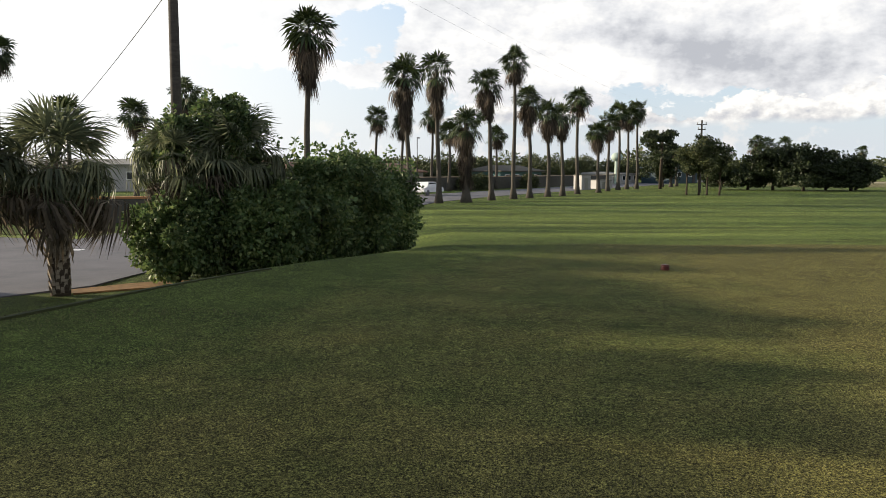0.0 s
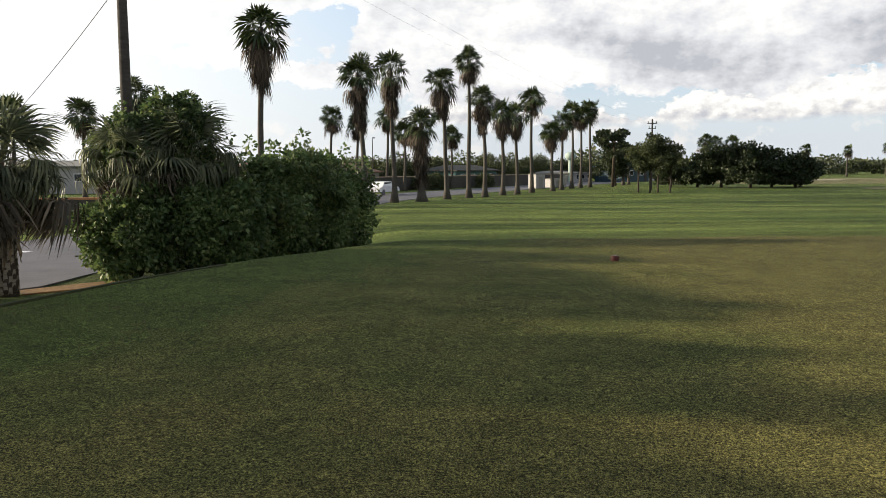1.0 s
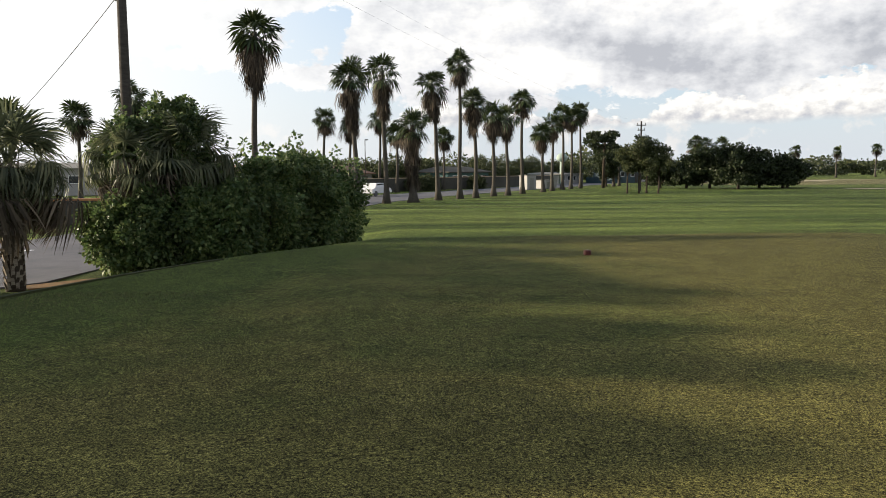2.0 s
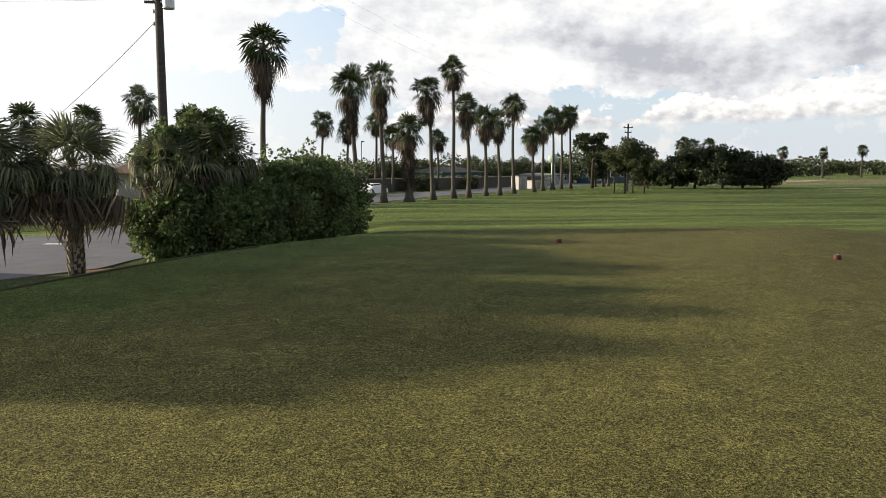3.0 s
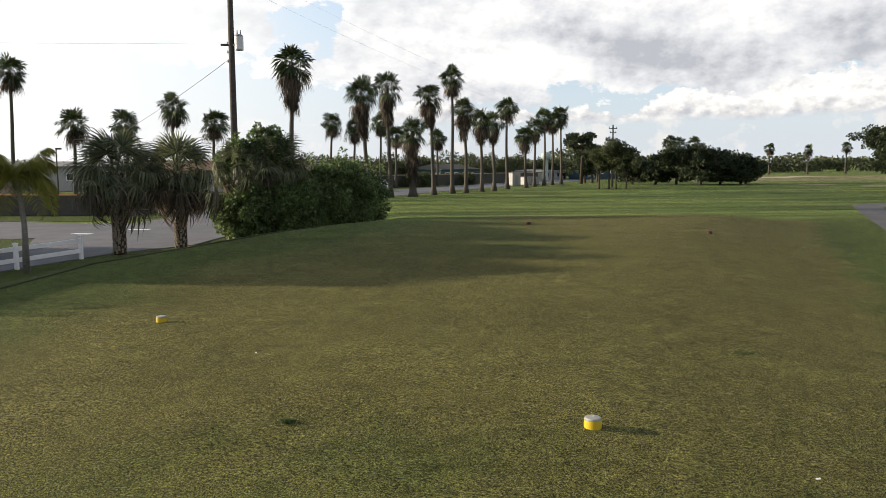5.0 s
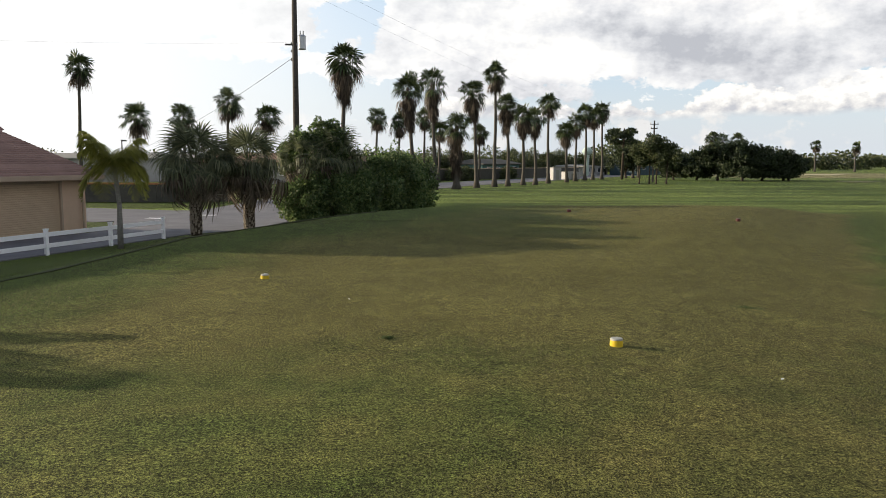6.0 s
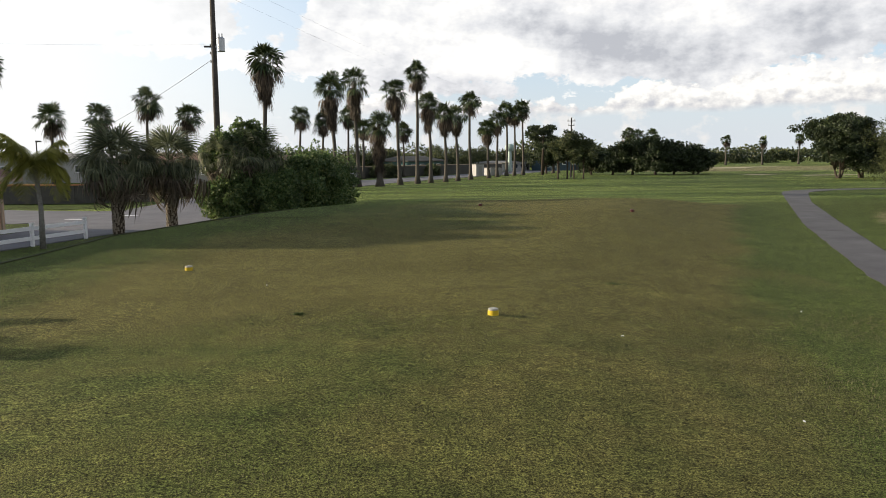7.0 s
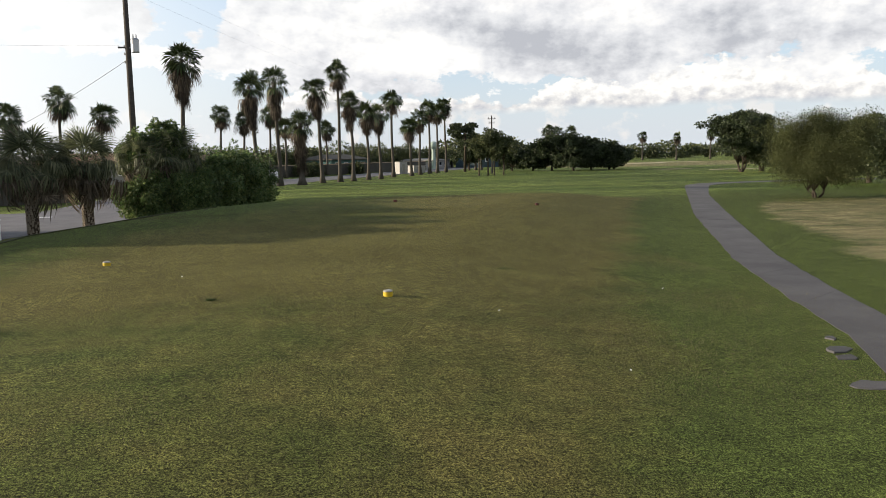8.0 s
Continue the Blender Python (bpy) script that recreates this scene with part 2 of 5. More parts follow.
def asphalt_mat(name, base, light):
    k = Mat(name, 0.75, 0, 0.35)
    a, b = k.noise(60, 4, 0.7), k.noise(0.7, 5, 0.6)
    c = k.ramp(b, (0.3, base), (0.7, light))
    c = k.mix(1.0, c, k.ramp(a, (0.3, 0.75), (0.7, 1.2)), "MULTIPLY")
    k.colour(c)
    k.bump(a, 0.25, 0.008)
    return k.m


def shingle_mat():
    k = Mat("shingle", 0.9, 0, 0.15)
    a, b = k.noise(24, 5, 0.7), k.noise(0.9, 4)
    c = k.ramp(k.each(), (0.0, (0.235, 0.145, 0.120)), (0.5, (0.275, 0.172, 0.145)), (1.0, (0.315, 0.205, 0.172)))
    c = k.mix(1.0, c, k.ramp(a, (0.3, 0.75), (0.7, 1.2)), "MULTIPLY")
    k.colour(k.mix(1.0, c, k.ramp(b, (0.3, 0.85), (0.7, 1.12)), "MULTIPLY"))
    k.bump(a, 0.4, 0.01)
    return k.m


M_GRASS = grass_mat()
M_ROAD = asphalt_mat("road_asphalt", (0.085, 0.085, 0.100), (0.145, 0.140, 0.155))
M_PATH = asphalt_mat("path_concrete", (0.044, 0.043, 0.048), (0.094, 0.090, 0.096))
M_SAND = plain_mat("sand", (0.42, 0.36, 0.25), 0.95, 8, 0.12)
M_MULCH = plain_mat("leaf_litter", (0.17, 0.095, 0.035), 0.95, 9, 0.75, bump=0.6)
M_STUCCO = plain_mat("peach_stucco", (0.62, 0.45, 0.32), 0.9, 40, 0.07, bump=0.25)
M_TRIM = plain_mat("tan_trim", (0.42, 0.32, 0.235), 0.7, 20, 0.1)
M_SHUTTER = plain_mat("shutter_slats", (0.56, 0.42, 0.29), 0.6, 20, 0.1)
M_DARK = plain_mat("dark_interior", (0.018, 0.013, 0.012), 0.5, 10, 0.3)
M_WHITE = plain_mat("white_vinyl", (0.78, 0.78, 0.80), 0.45, 12, 0.05, bump=0.02)
M_WALLGREY = plain_mat("grey_wall", (0.075, 0.072, 0.062), 0.9, 4, 0.3)
M_PALE = plain_mat("pale_building", (0.26, 0.25, 0.23), 0.8, 3, 0.15)
M_BROWNROOF = plain_mat("brown_roof", (0.20, 0.12, 0.085), 0.85, 3, 0.2)
M_ORANGE = plain_mat("orange_clay", (0.42, 0.20, 0.09), 0.9, 4, 0.15)
M_TEAL = plain_mat("teal_wall", (0.06, 0.13, 0.135), 0.7, 3, 0.1)
M_BLUE = plain_mat("blue_panel", (0.02, 0.045, 0.06), 0.6, 3, 0.1)
M_TANK = plain_mat("pale_green_tank", (0.34, 0.42, 0.38), 0.7, 3, 0.06)
M_POLE = trunk_mat("weathered_pole", (0.045, 0.040, 0.036), (0.085, 0.076, 0.068), 6)
M_METAL = plain_mat("galvanised", (0.42, 0.43, 0.45), 0.4, 10, 0.1, metal=0.6)
M_WIRE = plain_mat("wire", (0.12, 0.12, 0.13), 0.5, 3, 0.1, bump=0)
M_YELLOW = plain_mat("yellow_paint", (0.52, 0.37, 0.018), 0.5, 60, 0.12, local=True)
M_RED = plain_mat("red_paint", (0.065, 0.012, 0.009), 0.5, 60, 0.15, local=True)
M_CAPW = plain_mat("white_cap", (0.30, 0.30, 0.275), 0.6, 60, 0.3, local=True)
M_PALMTRUNK = trunk_mat("palm_trunk", (0.045, 0.040, 0.034), (0.105, 0.095, 0.082))
M_PALETRUNK = trunk_mat("pale_palm_trunk", (0.13, 0.125, 0.115), (0.26, 0.25, 0.23))
M_BOOT = trunk_mat("palm_boots", (0.16, 0.13, 0.10), (0.36, 0.31, 0.25), 9)
M_BOOTDARK = trunk_mat("palm_trunk_dark", (0.03, 0.022, 0.016), (0.09, 0.07, 0.052), 9)
M_BARK = trunk_mat("bark", (0.03, 0.025, 0.019), (0.078, 0.063, 0.049), 8)
M_FROND = leaf_mat("palm_frond", (0.024, 0.038, 0.014), (0.040, 0.060, 0.020), (0.085, 0.108, 0.036), 0.15, 0.42)
M_DEAD = leaf_mat("dead_frond", (0.05, 0.038, 0.028), (0.095, 0.070, 0.050), (0.17, 0.130, 0.095), 0.15, 0.85)
M_BROWNFROND = leaf_mat("brown_frond", (0.060, 0.048, 0.036), (0.125, 0.100, 0.072), (0.24, 0.195, 0.145), 0.3, 0.85)
M_SKIRT = leaf_mat("hanging_dead_frond", (0.034, 0.027, 0.021), (0.066, 0.052, 0.039), (0.115, 0.092, 0.070), 0.15, 0.85)
M_SABAL = leaf_mat("sabal_frond", (0.060, 0.074, 0.042), (0.118, 0.136, 0.074), (0.23, 0.24, 0.135), 0.40)
M_HEDGE = leaf_mat("hedge_leaf", (0.050, 0.085, 0.030), (0.098, 0.155, 0.052), (0.22, 0.26, 0.095), 0.35, 0.5)
M_DARKLEAF = leaf_mat("oak_leaf", (0.018, 0.028, 0.012), (0.033, 0.048, 0.018), (0.058, 0.077, 0.029))
M_WILLOW = leaf_mat("fine_leaf", (0.056, 0.066, 0.023), (0.074, 0.086, 0.030), (0.098, 0.108, 0.039), 0.40, 0.85)
M_LIME = leaf_mat("lime_frond", (0.13, 0.15, 0.03), (0.26, 0.26, 0.055), (0.40, 0.36, 0.09), 0.4)
M_FARLEAF = leaf_mat("far_leaf", (0.035, 0.050, 0.022), (0.068, 0.086, 0.034), (0.135, 0.145, 0.055))

# ---------------------------------------------------------------- mesh helpers


def mesh(name, verts, faces, mat, parent=None, smooth=False, label=""):
    me = bpy.data.meshes.new(name)
    me.from_pydata([tuple(v) for v in verts], [], [tuple(f) for f in faces])
    me.materials.append(mat)
    if smooth:
        me.polygons.foreach_set("use_smooth", [True] * len(me.polygons))
    me.update()
    ob = new(name, me)
    ob.parent = parent
    return tagged(ob, label)


def part(name, bm, mat, parent=None, label=""):
    """Links a bmesh as one mesh object."""
    me = bpy.data.meshes.new(name)
    bm.to_mesh(me)
    bm.free()
    me.materials.append(mat)
    ob = new(name, me)
    ob.parent = parent
    return tagged(ob, label)


def base(name, x, y, z, label, category, turn=0.0, group=""):
    """An Empty at a thing's foot."""
    ob = new(name)
    ob.matrix_basis = pose(x, y, z, 0, 0, turn)
    return tagged(ob, label, category, group)


def box(sx, sy, sz, at=(0, 0, 0), bevel=0.0, turn=None):
    """A box with its centre at 'at'."""
    bm = bmesh.new()
    bmesh.ops.create_cube(bm, size=1)
    bmesh.ops.scale(bm, vec=(sx, sy, sz), verts=bm.verts)
    if bevel:
        bmesh.ops.bevel(bm, geom=bm.edges[:], offset=bevel, segments=2, affect="EDGES", profile=0.6)
    if turn is not None:
        bmesh.ops.transform(bm, matrix=turn, verts=bm.verts)
    bmesh.ops.translate(bm, vec=at, verts=bm.verts)
    return bm


def drum(r0, r1, h, at=(0, 0, 0), n=24, bevel=0.0):
    bm = bmesh.new()
    bmesh.ops.create_cone(bm, cap_ends=True, segments=n, radius1=r0, radius2=r1, depth=h)
    if bevel:
        edges = [e for e in bm.edges if abs(e.verts[0].co.z - e.verts[1].co.z) < 1e-5]
        bmesh.ops.bevel(bm, geom=edges, offset=bevel, segments=2, affect="EDGES", profile=0.6)
    bmesh.ops.translate(bm, vec=at, verts=bm.verts)
    return bm


def tube(points, radii, n=8, V=None, F=None):
    """A tapered round limb along points."""
    V = [] if V is None else V
    F = [] if F is None else F
    start = len(V)
    pts = [Vector(p) for p in points]
    for i, p in enumerate(pts):
        d = (pts[min(i + 1, len(pts) - 1)] - pts[max(i - 1, 0)]).normalized()
        side = d.orthogonal().normalized() if abs(d.z) < 0.9 else Vector((1, 0, 0)) - d * d.x
        side.normalize()
        other = d.cross(side)
        for k in range(n):
            a = 2 * math.pi * k / n
            V.append(p + radii[i] * (math.cos(a) * side + math.sin(a) * other))
    for i in range(len(pts) - 1):
        for k in range(n):
            a, b = start + i * n + k, start + i * n + (k + 1) % n
            F.append((a, b, b + n, a + n))
    F.append(tuple(start + k for k in range(n))[::-1])
    F.append(tuple(start + (len(pts) - 1) * n + k for k in range(n)))
    return V, F


def smooth01(a, b, x):
    u = np.clip((x - a) / (b - a), 0, 1)
    return u * u * (3 - 2 * u)


# ---------------------------------------------------------------- ground
TEE_LEFT = ((-20, 10, 16, 25, 28, 32.7, 35.2, 38.1, 46), (-13, -11, -9.8, -8.0, -6.3, -4.1, -2.7, -0.5, 4.0))
PATH_LEFT = ((-60, 8.7, 10.6, 13.2, 18.1, 31.3, 45, 61.8), (-18, 6.7, 7.6, 8.65, 10.7, 17.3, 25, 33.8))


def tee_mask(x, y):
    el, pl = np.interp(y, *TEE_LEFT), np.interp(y, *PATH_LEFT)
    return smooth01(-2.2, 0.2, x - el) * (1 - smooth01(-9.0, -0.6, x - pl)) * (1 - smooth01(38, 47, y))


def ground_z(x, y):
    el = np.interp(y, *TEE_LEFT)
    low = -0.5 - 0.25 * smooth01(3, 6, el - x) * (1 - smooth01(50, 65, y))
    return low + (0.3 * smooth01(18, 32, y) - low) * tee_mask(x, y)


def gz(x, y):
    return float(ground_z(np.float64(x), np.float64(y)))


def make_ground():
    near_x, near_y = np.arange(-22, 36, 0.4), np.arange(-12, 66, 0.4)
    xs = np.r_[-np.geomspace(1600, 24, 26), near_x, np.geomspace(38, 1600, 26)]
    ys = np.r_[-np.geomspace(900, 14, 16), near_y, np.geomspace(68, 3200, 46)]
    X, Y = np.meshgrid(xs, ys)
    Z = ground_z(X, Y)
    rough = np.array([noise.noise((x * 0.35, y * 0.35, 0.0)) for x, y in zip(X.ravel(), Y.ravel())]).reshape(X.shape)
    off = X - np.interp(Y, *PATH_LEFT)
    Z = Z + 0.025 * rough * (np.abs(X) < 60) * (smooth01(2.2, 3.2, off) + 1 - smooth01(-1.0, -0.3, off))
    nx, ny = len(xs), len(ys)
    idx = np.arange(nx * ny).reshape(ny, nx)
    faces = np.stack([idx[:-1, :-1], idx[:-1, 1:], idx[1:, 1:], idx[1:, :-1]], -1).reshape(-1, 4)
    ob = mesh("ground", np.stack([X, Y, Z], -1).reshape(-1, 3).tolist(), faces.tolist(), M_GRASS, smooth=True)
    el, pl = np.interp(Y, *TEE_LEFT), np.interp(Y, *PATH_LEFT)
    wob = 0.8 * rough
    tee = smooth01(1.2, 5.5, X - el + wob) * (1 - smooth01(-4.2, -2.0, X - pl + wob)) * (1 - smooth01(42.5, 44.5, Y + 0.6 * wob))
    tee = tee * np.maximum(0.42 + 0.28 * smooth01(-2.0, 2.0, X), smooth01(8, 16, Y + 2 * wob))
    # less tan, so darker green, where shade lies: the shade is partly painted
    tee = tee * (1 - 0.5 * smooth01(22.5, 27, Y + 1.5 * wob) * (1 - smooth01(2.5, 8, X + wob)) * (1 - smooth01(38, 41, Y)))
    dry = smooth01(2.4, 4.6, X - pl + 1.5 * wob) * (1 - smooth01(34, 41, Y + 2 * wob)) * smooth01(-30, -10, Y)
    # far field: bright sunlight painted with the colour of the dry turf
    dry = np.maximum(dry, 0.9 * smooth01(128, 150, Y) * (1 - smooth01(185, 230, Y)) * smooth01(46, 62, X))
    fairway = smooth01(42, 52, Y)
    for label, value in (("tee", tee), ("dry", dry), ("fairway", fairway)):
        ob.data.attributes.new(label, "FLOAT", "POINT").data.foreach_set("value", value.ravel().astype(np.float32))
    tagged(ob, "mown golf course turf, tan on the tee and green beyond", "ground", kind="structure")


make_ground()


def ribbon(name, rows, mat, lift, thick, label, category, wave=0.0):
    """A slab between left and right edge points, laid on the ground."""
    dense = []
    for (l0, r0), (l1, r1) in zip(rows, rows[1:]):
        steps = max(2, int((Vector(l1) - Vector(l0)).length / 0.8))
        for s in range(steps):
            u = s / steps
            dense.append((Vector(l0).lerp(Vector(l1), u), Vector(r0).lerp(Vector(r1), u)))
    dense.append((Vector(rows[-1][0]), Vector(rows[-1][1])))
    across = 7
    V, F = [], []
    for i, (l, r) in enumerate(dense):
        l = l + (r - l).normalized() * wave * noise.noise((i * 0.45, 3.0, 0.0))
        r = r + (r - l).normalized() * wave * noise.noise((i * 0.45, 9.0, 0.0))
        for k in range(across):
            p = l.lerp(r, k / (across - 1))
            V.append((p.x, p.y, gz(p.x, p.y) + lift))
        V.append((l.x, l.y, gz(l.x, l.y) + lift - thick))
        V.append((r.x, r.y, gz(r.x, r.y) + lift - thick))
    w = across + 2
    for i in range(len(dense) - 1):
        a, b = i * w, (i + 1) * w
        for k in range(across - 1):
            F.append((a + k, a + k + 1, b + k + 1, b + k))
        F.append((a + across, a, b, b + across))
        F.append((a + across - 1, a + across + 1, b + across + 1, b + across - 1))
    return tagged(mesh(name, V, F, mat), label, category, kind="structure")


def ribbon_line(points, width):
    rows = []
    for i, p in enumerate(points):
        a, b = Vector(points[max(i - 1, 0)]), Vector(points[min(i + 1, len(points) - 1)])
        d = (b - a).normalized()
        side = Vector((-d.y, d.x)) * width / 2
        rows.append((tuple(Vector(p) + side), tuple(Vector(p) - side)))
    return rows


# cart path: left and right edges
CART = [((-8, -14), (-6.4, -14.6)), ((2.0, 0.0), (3.7, -0.7)), ((6.72, 8.65), (8.3, 8.9)), ((7.71, 10.49), (9.2, 11.4)), ((8.69, 13.1), (10.3, 14.1)),
        ((10.75, 18.1), (12.3, 18.6)), ((17.3, 31.3), (18.9, 31.2)), ((24.8, 45.0), (26.4, 45.2)), ((30.4, 55.2), (31.6, 53.8)), ((32.4, 58.6), (33.2, 56.4)), ((34.6, 60.8), (34.9, 58.4)), ((37.4, 61.9), (37.4, 59.7)),
        ((41.0, 62.4), (41.0, 60.4)), ((60.0, 62.0), (60.0, 60.0)), ((95.0, 60.0), (95.0, 58.0))]


def cart_path():
    """Concrete slabs poured end to end, with open joints and ragged edges."""
    path = tagged(new("cart_path"), "worn grey concrete cart path with joints and ragged edges", "path", kind="structure")
    dense = []
    for (l0, r0), (l1, r1) in zip(CART, CART[1:]):
        steps = max(2, round((Vector(l1) - Vector(l0)).length / 0.5))
        dense += [(Vector(l0).lerp(Vector(l1), s / steps), Vector(r0).lerp(Vector(r1), s / steps)) for s in range(steps)]
    dense.append((Vector(CART[-1][0]), Vector(CART[-1][1])))
    ragged = []
    for i, (l, r) in enumerate(dense):
        side = (r - l).normalized()
        ragged.append((l + side * 0.09 * noise.noise((i * 0.6, 3.0, 0.0)), r + side * 0.09 * noise.noise((i * 0.6, 9.0, 0.0))))
    step, across = 7, 5
    for a in range(0, len(ragged) - 1, step):
        rows = ragged[a:a + step + 1]
        if len(rows) < 2:
            continue
        way = (rows[-1][0] - rows[-2][0]).normalized() * 0.012
        rows[-1] = (rows[-1][0] - way, rows[-1][1] - way)
        V, F = [], []
        up = 0.008 + 0.004 * noise.noise((a * 1.7, 0.0, 5.0))
        for l, r in rows:
            for k in range(across):
                p = l.lerp(r, k / (across - 1))
                V.append((p.x, p.y, gz(p.x, p.y) + up))
            V += [(l.x, l.y, gz(l.x, l.y) - 0.1), (r.x, r.y, gz(r.x, r.y) - 0.1)]
        w = across + 2
        for i in range(len(rows) - 1):
            p, q = i * w, (i + 1) * w
            F += [(p + k, p + k + 1, q + k + 1, q + k) for k in range(across - 1)]
            F += [(p + across, p, q, q + across), (p + across - 1, p + across + 1, q + across + 1, q + across - 1)]
        e = (len(rows) - 1) * w
        F += [(across, across + 1) + tuple(range(across - 1, -1, -1)), tuple(range(e, e + across)) + (e + across + 1, e + across)]
        mesh("slab", V, F, M_PATH, path)


cart_path()
ROAD = [(-75, 66), (-45, 57), (-28, 51), (-17, 47), (-11.5, 49), (-9.5, 57), (-8, 69), (-4.5, 85), (1.5, 100), (13, 121), (29, 150), (60, 205), (110, 290)]
ribbon("road", ribbon_line(ROAD, 9.0), M_ROAD, 0.03, 0.12, "grey asphalt road curving past the trees", "road")
APRON = [((-15.2, 35.0), (-10.9, 35.6)), ((-15.4, 39.0), (-8.6, 38.6)), ((-17.5, 45.0), (-8.0, 43.0)), ((-17, 48), (-9, 49))]
ribbon("driveway", APRON, M_ROAD, 0.036, 0.12, "grey asphalt driveway beside the clubhouse", "driveway")
YARD = [((-22.0, 19.5), (-16.8, 19.3)), ((-19.5, 26.5), (-14.25, 26.2)), ((-16.9, 33.6), (-11.75, 33.4)), ((-15.4, 36.5), (-10.9, 35.6))]
ribbon("side_path", YARD, M_ROAD, 0.032, 0.1, "narrow grey strip between fence and clubhouse", "path")

# ---------------------------------------------------------------- foliage builders
RNG = np.random.default_rng(7)


def leaves(centres, radii, count, size, rng, out=0.65, flat=0.0, shell=0.55):
    """Diamond leaves scattered through ellipsoids: vertices and faces."""
    centres, radii = np.asarray(centres, float), np.asarray(radii, float)
    vol = radii.prod(1) ** 0.8
    pick = rng.choice(len(centres), count, p=vol / vol.sum())
    d = rng.normal(size=(count, 3))
    d /= np.linalg.norm(d, axis=1, keepdims=True)
    r = shell + (1.06 - shell) * rng.random((count, 1)) ** 0.7
    p = centres[pick] + d * radii[pick] * r
    way = out * d + (1 - out) * rng.normal(size=(count, 3))
    way[:, 2] -= 0.25
    way /= np.linalg.norm(way, axis=1, keepdims=True)
    side = np.cross(way, rng.normal(size=(count, 3)))
    side /= np.linalg.norm(side, axis=1, keepdims=True) + 1e-9
    s = size * (0.6 + 0.8 * rng.random((count, 1)))
    fold = np.cross(way, side) * s * 0.12
    V = np.stack([p, p + way * s * 0.5 + side * s * 0.32 + fold, p + way * s, p + way * s * 0.5 - side * s * 0.32 + fold], 1).reshape(-1, 3)
    F = np.arange(4 * count).reshape(-1, 4)
    return V, F


def leaf_mesh(name, V, F, mat, parent, label=""):
    me = bpy.data.meshes.new(name)
    me.vertices.add(len(V)), me.loops.add(F.size), me.polygons.add(len(F))
    me.vertices.foreach_set("co", np.asarray(V, np.float32).ravel())
    me.loops.foreach_set("vertex_index", np.asarray(F, np.int32).ravel())
    me.polygons.foreach_set("loop_start", np.arange(0, F.size, F.shape[1], dtype=np.int32))
    me.update(calc_edges=True)
    me.materials.append(mat)
    ob = new(name, me)
    ob.parent = parent
    return tagged(ob, label)


def fan(V, F, o, d, petiole, radius, rng, segs=14, spread=3.9, droop=0.35, width=1.0):
    """One fan leaf: a stalk and a wheel of narrow pleated blades."""
    o, d = Vector(o), Vector(d).normalized()
    side = d.cross(Vector((0, 0, 1)))
    side = side.normalized() if side.length > 0.05 else Vector((1, 0, 0))
    face = side.cross(d).normalized()
    tilt = rng.uniform(-0.9, 0.9)
    side, face = side * math.cos(tilt) + face * math.sin(tilt), face * math.cos(tilt) - side * math.sin(tilt)
    c = o + d * petiole + Vector((0, 0, -0.10 * petiole))
    k = len(V)
    w = 0.018 + 0.01 * radius
    V += [o - side * w, o + side * w, c + side * w * 0.6, c - side * w * 0.6]
    F.append((k, k + 1, k + 2, k + 3))
    for i in range(segs):
        a = spread * ((i + 0.5) / segs - 0.5) + rng.uniform(-0.05, 0.05)
        way = d * math.cos(a) + side * math.sin(a)
        r = radius * (0.72 + 0.28 * math.cos(a * 0.5)) * rng.uniform(0.88, 1.08)
        cross = (side * math.cos(a) - d * math.sin(a))
        h = width * r * spread / segs * 0.30
        m = c + way * r * 0.55 + face * 0.06 * r * (1 if i % 2 else -1) + Vector((0, 0, -droop * 0.22 * r))
        tip = c + way * r * 0.95 + Vector((0, 0, -droop * r * rng.uniform(0.7, 1.5)))
        k = len(V)
        V += [c, m - cross * h, tip, m + cross * h]
        F.append((k, k + 1, k + 2, k + 3))


